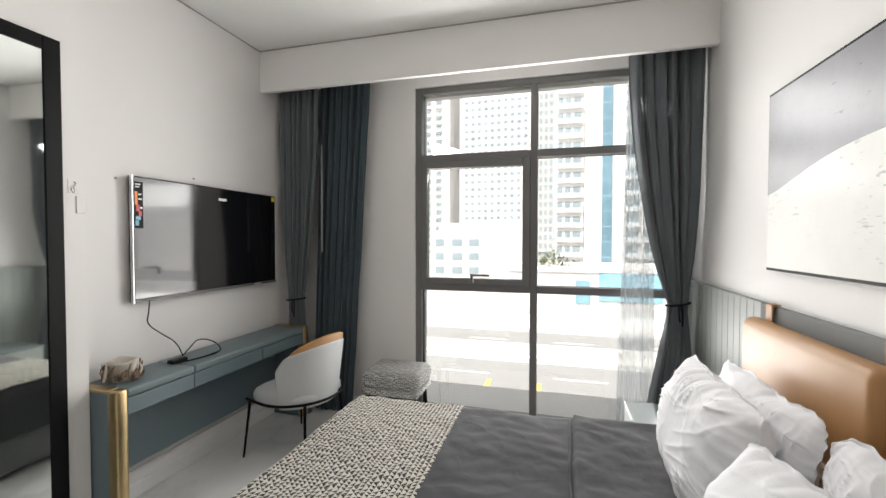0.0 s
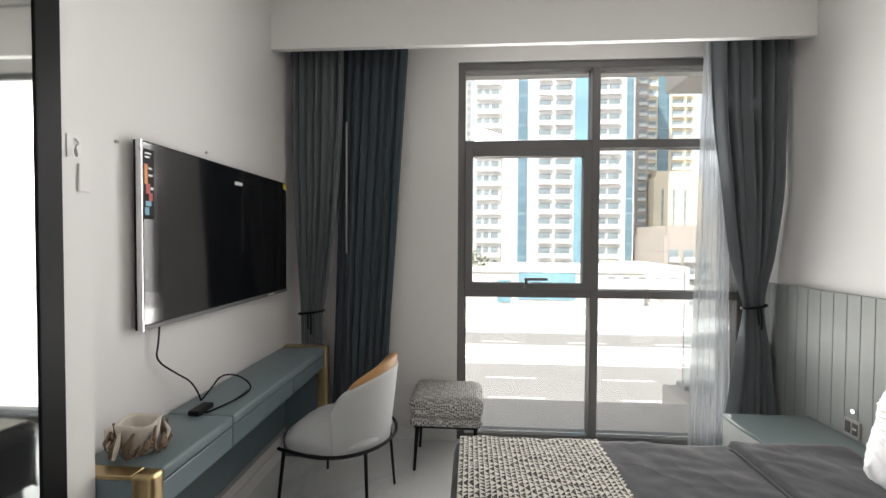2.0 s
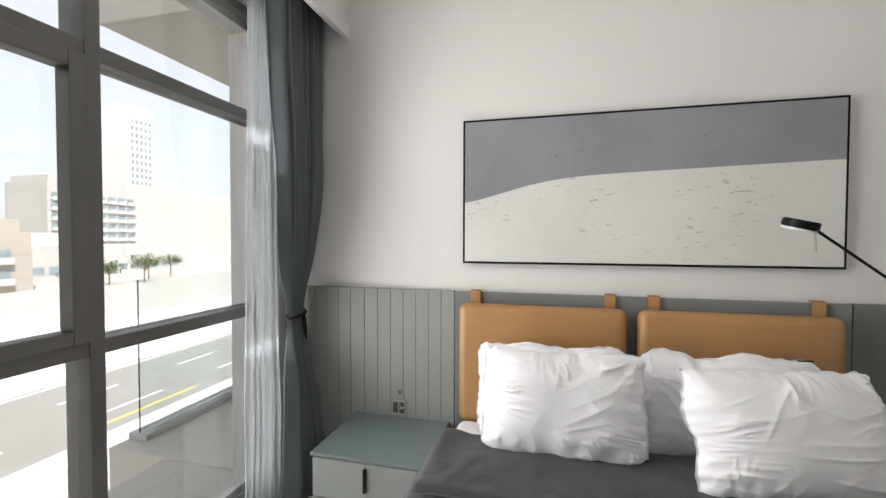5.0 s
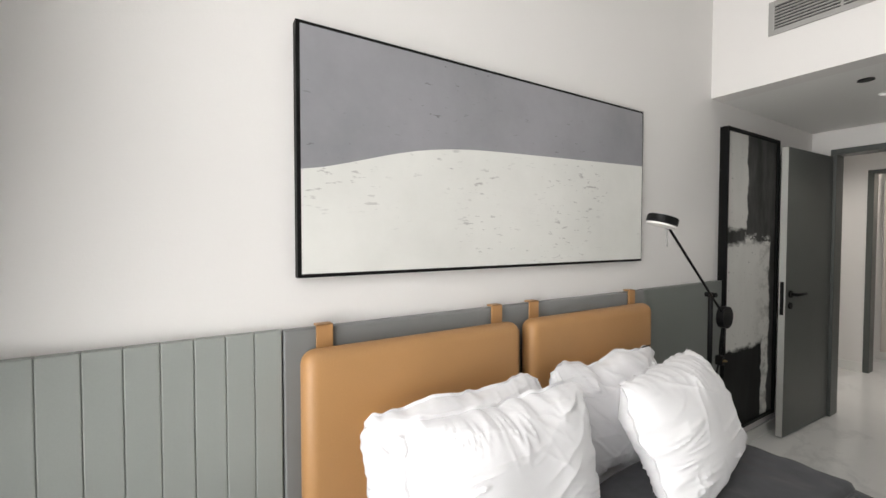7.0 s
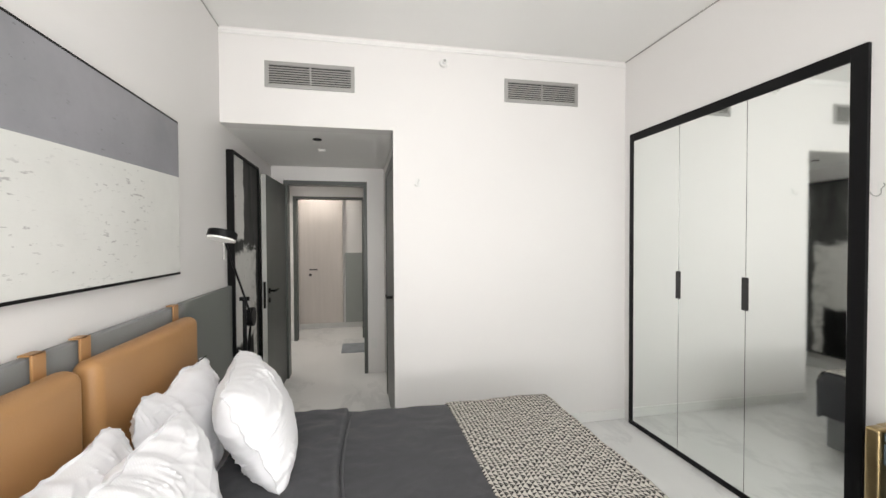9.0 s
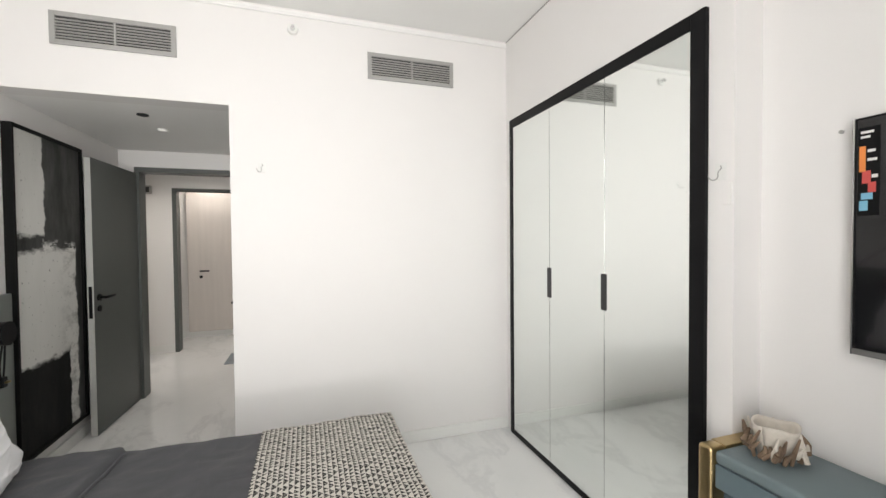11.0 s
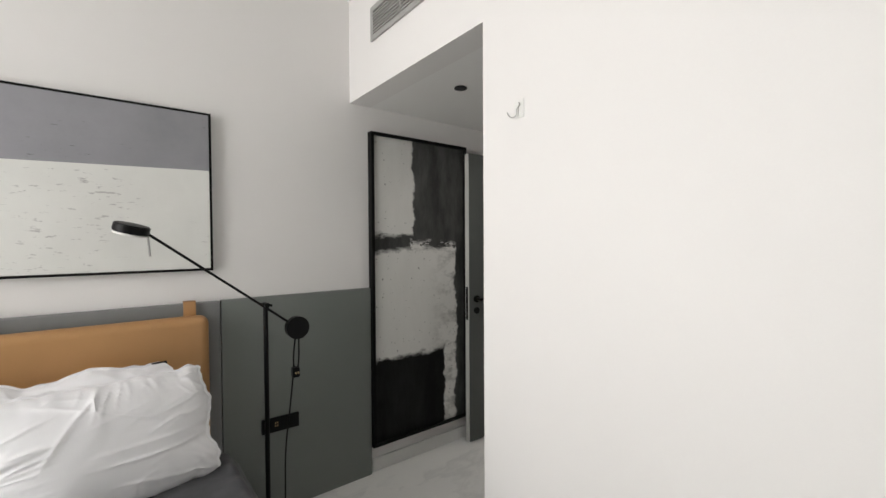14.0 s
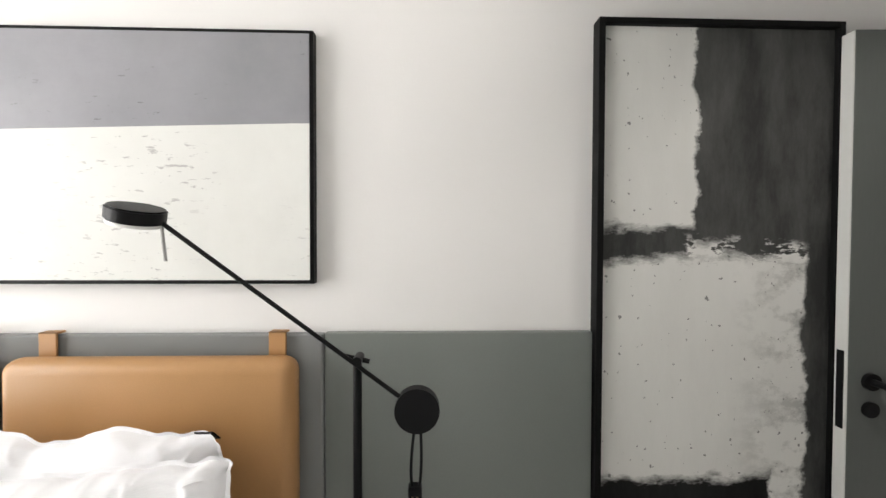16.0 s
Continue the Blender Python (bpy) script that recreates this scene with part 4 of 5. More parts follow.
PAINT_W = paint("white_canvas_paint", (0.66, 0.66, 0.63), (0.74, 0.74, 0.71), (0.44, 0.43, 0.42), (1, 0.4, 1.7), 0.615)
PAINT_G = paint("grey_canvas_paint", (0.23, 0.23, 0.25), (0.30, 0.295, 0.32), (0.16, 0.16, 0.17), (1, 0.5, 1.7), 0.66)
knots = ((0, 0.415), (0.1, 0.475), (0.212, 0.548), (0.33, 0.588), (0.437, 0.600), (0.686, 0.618), (1, 0.640))
def hill(u):
    for (a, va), (c, vc) in zip(knots, knots[1:]):
        if u <= c:
            return va + (vc - va) * (u - a) / (c - a)
    return knots[-1][1]
bm = bmesh.new()
cols = 60
for i in range(cols):
    for lo, hi, slot in ((0, 1, 0), (1, 2, 1)):
        vs = []
        for uu, k in ((i, lo), (i + 1, lo), (i + 1, hi), (i, hi)):
            uu /= cols
            hv = sum(hill(max(0, min(1, uu + d))) for d in (-0.05, -0.025, 0, 0.025, 0.05)) / 5
            vv = (0.0, hv, 1.0)[k]
            vs.append(bm.verts.new((0.922, P[1] - 0.012 - uu * (P[1] - P[0] - 0.024), P[2] + 0.012 + vv * (P[3] - P[2] - 0.024))))
        bm.faces.new(vs).material_index = slot
bmesh.ops.remove_doubles(bm, verts=bm.verts, dist=0.0005)
solid(part("canvas", bm, [PAINT_W, PAINT_G], pic), 0.015)

A = (-1.235, -0.453, 0.170, 2.162)
art = framed("abstract_art", *A, 0.900, 0.04, 0.020, "tall black and white abstract painting, thin black frame")
ART, n, l, b = nodes_of("black_and_white_brushed_paint")
p = place_of(n, l)
warp = n.new("ShaderNodeTexNoise")
warp.inputs["Scale"].default_value, warp.inputs["Detail"].default_value, warp.inputs["Roughness"].default_value = 4, 8, 0.66
l.new(p, warp.inputs["Vector"])
wv = n.new("ShaderNodeVectorMath")
wv.operation = "MULTIPLY_ADD"
wv.inputs[1].default_value = (0.0, 0.15, 0.11)
l.new(warp.outputs["Color"], wv.inputs[0])
l.new(p, wv.inputs[2])
sx = n.new("ShaderNodeSeparateXYZ")
l.new(wv.outputs[0], sx.inputs[0])
uu = math_node(n, l, "DIVIDE", math_node(n, l, "SUBTRACT", A[1] + 0.075, sx.outputs[1]), A[1] - A[0])
vv = math_node(n, l, "DIVIDE", math_node(n, l, "SUBTRACT", A[3] + 0.055, sx.outputs[2]), A[3] - A[2])
brush = noise_node(n, l, 26, 5, 0.7, place_of(n, l, (1, 0.35, 1.0)))
def lt(a, c):
    # a dry brush edge: it breaks up over a short width
    return ramp(n, l, math_node(n, l, "ADD", a, math_node(n, l, "MULTIPLY", math_node(n, l, "SUBTRACT", brush, 0.5), 0.05)), c + 0.009, c - 0.009)
def gt(a, c):
    return math_node(n, l, "SUBTRACT", 1.0, lt(a, c))
def both(*k):
    r = k[0]
    for o in k[1:]:
        r = math_node(n, l, "MULTIPLY", r, o)
    return r
top_w = both(lt(uu, 0.41), lt(vv, 0.325))
mid_w = both(lt(uu, 0.875), gt(vv, 0.375), lt(vv, 0.725))
low_w = both(lt(uu, 0.875), gt(uu, 0.75), gt(vv, 0.70))
splash = both(gt(uu, 0.37), lt(uu, 0.87), gt(vv, 0.352), lt(vv, 0.385), ramp(n, l, noise_node(n, l, 9, 5, 0.7, place_of(n, l, (1, 0.6, 1.6))), 0.48, 0.51))
white = math_node(n, l, "MAXIMUM", math_node(n, l, "MAXIMUM", math_node(n, l, "MAXIMUM", top_w, mid_w), low_w), splash)
smear = noise_node(n, l, 5, 6, 0.7, place_of(n, l, (1, 1.2, 0.4)))
dark = mix_node(n, l, both(gt(vv, 0.70), lt(uu, 0.76)), mix_node(n, l, ramp(n, l, smear, 0.35, 0.7), (0.030, 0.031, 0.030), (0.095, 0.096, 0.092)), mix_node(n, l, ramp(n, l, smear, 0.4, 0.75), (0.003, 0.003, 0.003), (0.018, 0.019, 0.018)))
speck = ramp(n, l, noise_node(n, l, 46, 2, 0.5, p), 0.69, 0.71)
light = mix_node(n, l, smear, (0.58, 0.575, 0.55), (0.74, 0.735, 0.71))
light = mix_node(n, l, math_node(n, l, "MULTIPLY", speck, 0.8), light, (0.12, 0.12, 0.12))
dry = both(ramp(n, l, uu, 0.55, 0.9), gt(vv, 0.375), ramp(n, l, noise_node(n, l, 8, 7, 0.7, place_of(n, l, (1, 1.0, 1.5))), 0.47, 0.60))
light = mix_node(n, l, math_node(n, l, "MULTIPLY", dry, 0.75), light, (0.24, 0.24, 0.23))
l.new(mix_node(n, l, white, dark, light), b.inputs["Base Color"])
b.inputs["Roughness"].default_value = 0.7
b.inputs["Specular IOR Level"].default_value = 0.2
bump_to(n, l, b, math_node(n, l, "ADD", smear, math_node(n, l, "MULTIPLY", white, 0.5)), 0.4, 0.004)
part("canvas", boxes((0.912, 0.930, A[0] + 0.015, A[1] - 0.015, A[2] + 0.015, A[3] - 0.015)), ART, art)

# ---- vents, sprinkler, sockets, hooks ----
def vent(x0, x1, z0, z1):
    v = thing("air_vent", ((x0 + x1) / 2, YS, z0), "grey slatted air vent in the wall", "vent", "wall vents")
    w = 0.028
    part("frame", boxes((x0, x0 + w, YS, YS + 0.012, z0, z1), (x1 - w, x1, YS, YS + 0.012, z0, z1), (x0 + w, x1 - w, YS, YS + 0.012, z0, z0 + w), (x0 + w, x1 - w, YS, YS + 0.012, z1 - w, z1), ((x0 + x1) / 2 - 0.006, (x0 + x1) / 2 + 0.006, YS, YS + 0.012, z0 + w, z1 - w), bevel=0.002), VENT, v)
    # flat dark sheet on the wall paints the shade behind the slats
    part("backing", boxes((x0 + w, x1 - w, YS + 0.0005, YS + 0.002, z0 + w, z1 - w)), RECESS_SHADE, v)
    for i in range(7):
        z = z0 + w + 0.008 + i * (z1 - z0 - 2 * w - 0.01) / 7
        for a, c in ((x0 + w, (x0 + x1) / 2 - 0.006), ((x0 + x1) / 2 + 0.006, x1 - w)):
            part("slat", boxes((a, c, YS + 0.002, YS + 0.011, z, z + 0.007)), VENT, v)
vent(0.040, 0.652, 2.577, 2.760)
vent(-1.724, -1.102, 2.580, 2.761)
sp = thing("sprinkler", (-0.62, YS, 2.84), "small round white ceiling sensor on the wall", "sensor")
q = bmesh.new()
rod(q, (-0.62, YS, 2.842), (-0.62, YS + 0.02, 2.842), 0.036, 0.030, 24)
part("rose", q, WHITE_PLASTIC, sp, smooth=True)
q = bmesh.new()
rod(q, (-0.62, YS + 0.02, 2.842), (-0.62, YS + 0.05, 2.842), 0.016, 0.010)
part("nozzle", q, CHROME, sp, "metal nozzle", True)

cvt = thing("ceiling_vent", (-1.3, 0.66, H), "square pale grey air diffuser set in the ceiling", "vent")
part("frame", boxes((-1.45, -1.12, 0.50, 0.525, H - 0.010, H), (-1.45, -1.12, 0.805, 0.83, H - 0.010, H), (-1.45, -1.425, 0.525, 0.805, H - 0.010, H), (-1.145, -1.12, 0.525, 0.805, H - 0.010, H), bevel=0.002), VENT, cvt)
# flat dark sheet on the ceiling paints the shade behind the slats
part("backing", boxes((-1.425, -1.145, 0.525, 0.805, H - 0.003, H - 0.001)), RECESS_SHADE, cvt)
for i in range(8):
    part("slat", boxes((-1.425, -1.145, 0.535 + i * 0.034, 0.547 + i * 0.034, H - 0.009, H - 0.004)), VENT, cvt)

# ---- outside ----
GROUND_Z = -7.0
ASPHALT = surface("pale_worn_asphalt", (0.25, 0.246, 0.24), 0.9, vary=0.07, coarse=0.3, fine=3, bump=0.0)
PAVING = surface("pale_paving", (0.42, 0.41, 0.39), 0.9, vary=0.08, coarse=0.2, fine=4, bump=0.0)
CONCRETE = facade("white_concrete", (0.66, 0.65, 0.63))
CREAM = facade("cream_render", (0.66, 0.60, 0.47))
TAUPE = facade("taupe_concrete", (0.40, 0.365, 0.33))
GREYF = facade("grey_cladding", (0.47, 0.46, 0.455))
LINE = facade("white_road_paint", (0.75, 0.75, 0.73))
YELLOW = facade("yellow_road_paint", (0.70, 0.52, 0.12))
BLUE = surface("blue_tower_glass", (0.21, 0.38, 0.47), 0.2, vary=0.2, coarse=0.1, fine=1.0, bump=0.0)
DARKG = surface("dark_window_glass", (0.25, 0.305, 0.33), 0.3, vary=0.3, coarse=0.2, fine=1.0, bump=0.0)
LEDGE = surface("beige_ledge_stone", (0.54, 0.51, 0.475), 0.85, vary=0.06, coarse=1, fine=40, bump=0.05)
tagged(part("ground", boxes((-900, 900, 4.9, 1500, GROUND_Z - 0.4, GROUND_Z)), PAVING), "pale paved city ground", "", "", "structure")
tagged(part("road", boxes((-300, 300, 19.0, 29.0, GROUND_Z, GROUND_Z + 0.03), (-300, 300, 31.0, 38.5, GROUND_Z, GROUND_Z + 0.03))  , ASPHALT), "pale grey city highway", "", "", "structure")
part_road = bmesh.new()
for yy in (19.4, 28.6, 31.4, 38.1):
    box(part_road, -150, 150, yy - 0.1, yy + 0.1, GROUND_Z + 0.03, GROUND_Z + 0.036)
for yy in (22.4, 25.6, 34.6):
    for i in range(-14, 22):
        box(part_road, i * 7.0, i * 7.0 + 3.0, yy - 0.09, yy + 0.09, GROUND_Z + 0.03, GROUND_Z + 0.036)
tagged(part("road_marking", part_road, LINE), "white lane markings", "", "", "structure")
tagged(part("road_marking", boxes((-3.9, -3.6, 19.5, 24.5, GROUND_Z + 0.03, GROUND_Z + 0.038), (-1.0, -0.7, 19.5, 24.5, GROUND_Z + 0.03, GROUND_Z + 0.038), (12, 18, 21.0, 21.2, GROUND_Z + 0.03, GROUND_Z + 0.038)), YELLOW), "yellow road markings", "", "", "structure")
tagged(part("kerb", boxes((-300, 300, 18.6, 19.0, GROUND_Z, GROUND_Z + 0.15), (-300, 300, 38.5, 38.9, GROUND_Z, GROUND_Z + 0.15)), CONCRETE), "white kerb", "", "", "structure")
tagged(part("median_barrier", boxes((-300, 300, 29.0, 31.0, GROUND_Z, GROUND_Z + 0.22), (-300, 300, 29.6, 30.2, GROUND_Z + 0.22, GROUND_Z + 0.9), (-300, 300, 39.0, 41.6, GROUND_Z, GROUND_Z + 0.2), (-300, 300, 40.6, 41.0, GROUND_Z + 0.2, GROUND_Z + 1.1), (-300, 300, 17.2, 18.5, GROUND_Z, GROUND_Z + 0.8)), CONCRETE), "white concrete road barrier", "", "", "structure")
# own building: ledge, parapet, balcony
tagged(part("outer_ledge", boxes((-4.5, 1.02, YN + 0.24, 4.35, -0.55, -0.10)), LEDGE), "beige stone ledge under the window", "", "", "structure")
tagged(part("outer_facade", boxes((-12, -1.134, YN + 0.24, YN + 0.34, -7, 12), (0.86, 9, YN + 0.24, YN + 0.34, -7, 12), (-1.134, 0.86, YN + 0.24, YN + 0.34, 2.72, 12), (-1.134, 0.86, YN + 0.24, YN + 0.34, -7, -0.12)), CONCRETE), "pale outer wall of the building", "", "", "structure")
bal = thing("balcony", (3, 4.3, -0.5), "neighbouring beige balcony with a glass balustrade", "balcony")
part("parapet", boxes((1.02, 9.0, YN + 0.34, 4.85, -0.55, -0.08), bevel=0.01), LEDGE, bal)
part("coping", boxes((1.16, 9.0, 4.66, 4.84, -0.08, -0.03), bevel=0.006), GREYF, bal)
BGLASS = glass("balustrade_glass", (0.86, 0.92, 0.92))
part("glass_panel", boxes((1.18, 9.0, 4.74, 4.755, -0.03, 1.15)), BGLASS, bal).visible_shadow = False
can = thing("overhang", (4, 4.2, 3.0), "beige concrete overhang above the neighbouring balcony", "overhang")
part("slab", boxes((1.0, 9.0, YN + 0.34, 4.85, 3.0, 3.55), bevel=0.01), LEDGE, can)


def tower(name, x0, x1, y, h, base, material, label, cols, floor_h=3.2, depth=18.0, strips=(), window=DARKG, slab=None, joined=False, hfrac=0.62, lift=1.2):
    """A tower with rows of windows and glass-fronted balconies; cols gives each window column's two edges in x, strips full-height glass."""
    t = thing(name, ((x0 + x1) / 2, y + depth / 2, base), label, "building")
    part("wall", boxes((x0, x1, y, y + depth, base, h), (x0 + 1, x1 - 1, y + 1, y + depth - 1, h, h + 2)), material, t)
    for a, c, mt in strips:
        gs = part("glass_strip", boxes((a, c, y - 0.25, y, base, h - 1)), mt, t, "full-height blue glass strip")
        line = None
        if mt == BLUE:
            continue
        for k in range(int((h - base - 2) / floor_h)):
            if line is None:
                line = part("floor_line", boxes((0, c - a, -0.29, -0.25, -0.06, 0.06)), FLOOR_LINE, gs)
                ob = line
            else:
                ob = new("floor_line", line.data)
                under(ob, gs)
            ob.location = (a, y, base + lift + k * floor_h)
    n_f = int((h - base - 2) / floor_h)
    jw, js, jr = bmesh.new(), bmesh.new(), bmesh.new()
    shared = {}
    for a, c in cols:
        w = c - a
        for k in range(n_f):
            z = base + lift + k * floor_h
            pieces = [("window", (0, w, -0.06, 0.02, 0.3, 0.3 + floor_h * hfrac), window, jw)]
            if slab:
                pieces.append(("balcony_slab", (-0.1, w + 0.1, -0.75, 0, -0.08, 0.16), slab, js))
                pieces.append(("balcony_rail", (-0.05, w + 0.05, -0.74, -0.70, 0.16, 0.95), RAIL_GLASS, jr))
            for nm, r, mt, jb in pieces:
                if joined:
                    box(jb, a + r[0], a + r[1], y + r[2], y + r[3], z + r[4], z + r[5])
                    continue
                key = (nm, round(w, 3))
                if key not in shared:
                    ob = part(nm, boxes(r), mt, t)
                    shared[key] = ob.data
                else:
                    ob = new(nm, shared[key])
                    under(ob, t)
                ob.location = (a, y, z)
    for nm, jb, mt in (("window", jw, window), ("balcony_slab", js, slab), ("balcony_rail", jr, RAIL_GLASS)):
        if joined and len(jb.verts):
            tagged(part(nm, jb, mt, t), kind="stuff")
        else:
            jb.free()
    return t


FLOOR_LINE = facade("pale_blue_spandrel", (0.42, 0.52, 0.56))
RAIL_GLASS = surface("pale_balcony_glass", (0.58, 0.64, 0.66), 0.25, vary=0.15, coarse=0.3, fine=1.0, bump=0.0)
BLUE_DARK = surface("slate_tower_glass", (0.13, 0.23, 0.29), 0.2, vary=0.2, coarse=0.1, fine=1.0, bump=0.0)
tower("white_tower", 6.1, 35.2, 95, 90, -7, CONCRETE, "tall white tower with balconies and blue glass strips", ((14.2, 16.9), (17.9, 21.3), (26.4, 29.1), (29.6, 31.9)), floor_h=3.3, slab=CONCRETE, strips=((9.6, 11.6, BLUE_DARK), (22.1, 25.5, BLUE), (33.4, 34.8, BLUE_DARK)))
tower("white_tower", 0.0, 6.0, 97, 90, -7, CONCRETE, "white tower wing with stacked balconies", ((0.3, 1.5), (2.0, 3.2), (3.7, 5.4)), floor_h=3.3, slab=CONCRETE, depth=14, joined=True)
tower("lattice_tower", -36.4, -9.6, 165, 120, -7, CONCRETE, "white tower with a dense grid of small windows", [(-35.8 + i * 2.62, -34.2 + i * 2.62) for i in range(10)], floor_h=2.9, joined=True, hfrac=0.5)
tower("lattice_tower", -54.0, -42.0, 165, 120, -7, CONCRETE, "white tower with stacked balconies", ((-52.6, -50.2), (-48.0, -45.6)), slab=CONCRETE, joined=True)
tower("pale_tower", -6.7, -1.0, 165, 110, -7, GREYF, "pale grey tower with narrow windows", [(-6.2 + i * 1.9, -5.1 + i * 1.9) for i in range(3)], joined=True)
tower("taupe_tower", 45.5, 52.6, 130, 130, -7, TAUPE, "grey-brown tower with stacked balconies", ((46.4, 48.4), (49.6, 51.8)), slab=GREYF, joined=True)
tower("cream_tower", 52.7, 67.0, 132, 130, -7, CREAM, "cream tower with a slate blue glass strip", ((53.2, 55.6), (60.4, 63.6), (64.6, 66.0)), slab=CREAM, strips=((56.2, 59.4, BLUE_DARK),), joined=True)
tower("cream_block", 52.8, 66.8, 126, 20, -7, CREAM, "lower cream block with tall narrow bays", ((55.0, 55.6), (58.2, 58.8), (61.4, 62.0)), depth=5.9, joined=True, hfrac=0.9)
tower("hotel_building", 92.0, 178.0, 150, 19, -7, GREYF, "broad grey hotel with rows of windows", [(93.0 + i * 3.4, 95.6 + i * 3.4) for i in range(8)], joined=True, slab=CONCRETE)
tower("far_tower", 150.0, 162.0, 190, 62, -7, CONCRETE, "distant pale tower with narrow windows", [(151 + i * 2.2, 152.4 + i * 2.2) for i in range(5)], joined=True)
tower("brown_block", 36.0, 47.0, 82, 2.4, -7, TAUPE, "grey-brown low block with balconies", ((36.8, 38.6), (39.6, 41.4), (42.4, 44.2)), slab=GREYF)
tower("white_block", -21.0, -4.2, 70, 2.2, -7, CONCRETE, "low white building with small windows", ((-20.4, -18.8), (-17.4, -15.5), (-14.4, -12.6)), floor_h=2.4, hfrac=0.55, lift=2.0)
# podium across the road
pod = thing("podium", (6, 58, -7), "white podium building with blue glass fronts", "building")
part("wall", boxes((-6, 21, 54, 72, GROUND_Z, -2.4), (21, 27.5, 56, 72, GROUND_Z, -2.0), (-6.2, 21.2, 53.8, 54, -2.7, -2.2)), CONCRETE, pod)
for a, c, z0, z1 in ((5.2, 12.4, -6.2, -2.75), (2.5, 4.2, -6.6, -3.7), (13.6, 15.0, -5.4, -3.9)):
    part("glass_front", boxes((a, c, 53.86, 54.0, z0, z1)), BLUE, pod, "blue glass shop front")
for k in range(5):
    for zz in (-3.4, -5.0):
        part("slot_window", boxes((16.4 + k * 1.9, 17.4 + k * 1.9, 53.9, 54.02, zz, zz + 0.22)), DARKG, pod)
grp = boxes((4.8, 12.6, 53.3, 54.0, -4.75, -4.6))
part("canopy", grp, CONCRETE, pod)

# small street trees beyond the road
LEAF = surface("dusty_green_leaves", (0.075, 0.095, 0.035), 0.8, vary=0.4, coarse=2, fine=12, bump=0.0)
BARK = surface("grey_brown_bark", (0.14, 0.11, 0.085), 0.9, vary=0.2, fine=20)
def tree(x, y, h, seed):
    rg = random.Random(seed)
    t = thing("street_tree", (x, y, GROUND_Z), "small dusty green street tree", "tree", "street trees")
    q = bmesh.new()
    rod(q, (x, y, GROUND_Z), (x, y, GROUND_Z + h * 0.5), 0.14, 0.08, 8)
    tips = []
    for k in range(5):
        a = k * 1.26 + rg.uniform(-0.3, 0.3)
        tip = (x + math.cos(a) * h * 0.25, y + math.sin(a) * h * 0.25, GROUND_Z + h * rg.uniform(0.65, 0.85))
        rod(q, (x, y, GROUND_Z + h * 0.45), tip, 0.07, 0.03, 6)
        tips.append(tip)
    part("trunk", q, BARK, t)
    c = bmesh.new()
    for k in range(420):
        b = rg.choice(tips)
        p = Vector((b[0] + rg.gauss(0, h * 0.13), b[1] + rg.gauss(0, h * 0.13), b[2] + rg.gauss(0, h * 0.10)))
        s_ = rg.uniform(0.12, 0.30)
        m = pose(*p, rg.uniform(0, 360), rg.uniform(0, 360), rg.uniform(0, 360))
        vs = [c.verts.new(m @ Vector(v)) for v in ((-s_, 0, 0), (0, -s_ * 0.5, 0.03), (s_, 0, 0), (0, s_ * 0.5, 0.03))]
        c.faces.new(vs)
    part("crown", c, LEAF, t)
for k, (tx, ty, th_) in enumerate(((50, 74, 5.0), (56, 78, 4.2), (61, 76, 5.4), (67, 82, 4.6), (74, 84, 5.0), (-0.5, 62, 6.5), (45, 70, 3.8))):
    tree(tx, ty, th_, k)
tower("low_block", 52.0, 86.0, 92, -2.2, -7, GREYF, "low grey block with a row of square openings", [(53.0 + i * 2.6, 54.8 + i * 2.6) for i in range(12)], floor_h=2.4, joined=True)
tower("low_pavilion", 60.0, 72.0, 108, 0.5, -7, CONCRETE, "small white pavilion beyond the trees", [(61.5, 63.5), (65.0, 67.0), (68.5, 70.5)])

# ---- small things ----
# stickers left on the television
RED = surface("red_print", (0.55, 0.08, 0.07), 0.4, vary=0.1, bump=0)
CYAN = surface("light_blue_print", (0.20, 0.45, 0.60), 0.4, vary=0.1, bump=0)
YEL = surface("yellow_print", (0.75, 0.65, 0.05), 0.4, vary=0.05, bump=0)
ORANGE = surface("orange_print", (0.75, 0.25, 0.06), 0.4, vary=0.1, bump=0)
strip = part("sticker_strip", boxes((-2.2515, -2.2508, TY0 + 0.010, TY0 + 0.060, 1.53, 1.79)), BLACK, tv, "colourful product sticker")
for y0, y1, z0, z1, mt in ((0.016, 0.046, 1.772, 1.779, WHITE_PLASTIC), (0.016, 0.038, 1.758, 1.765, WHITE_PLASTIC), (0.013, 0.028, 1.66, 1.735, ORANGE), (0.020, 0.040, 1.625, 1.662, RED), (0.034, 0.052, 1.598, 1.628, RED), (0.018, 0.045, 1.578, 1.597, CYAN), (0.014, 0.034, 1.545, 1.574, CYAN), (0.032, 0.054, 1.690, 1.698, WHITE_PLASTIC), (0.032, 0.050, 1.716, 1.724, WHITE_PLASTIC), (0.042, 0.056, 1.64, 1.65, WHITE_PLASTIC)):
    part("print", boxes((-2.2508, -2.2504, TY0 + y0, TY0 + y1, z0, z1)), mt, strip)
part("yellow_sticker", boxes((-2.2515, -2.2506, TY1 - 0.05, TY1 - 0.012, TZ1 - 0.045, TZ1 - 0.010)), YEL, tv, "small yellow sticker")
part("white_sticker", boxes((-2.2515, -2.2506, 2.36, 2.43, 1.735, 1.752)), WHITE_PLASTIC, tv, "small white sticker")
part("badge", boxes((-2.2502, -2.2494, 2.70, 2.78, TZ0 + 0.005, TZ0 + 0.013)), WHITE_PLASTIC, tv, "small pale maker's mark")
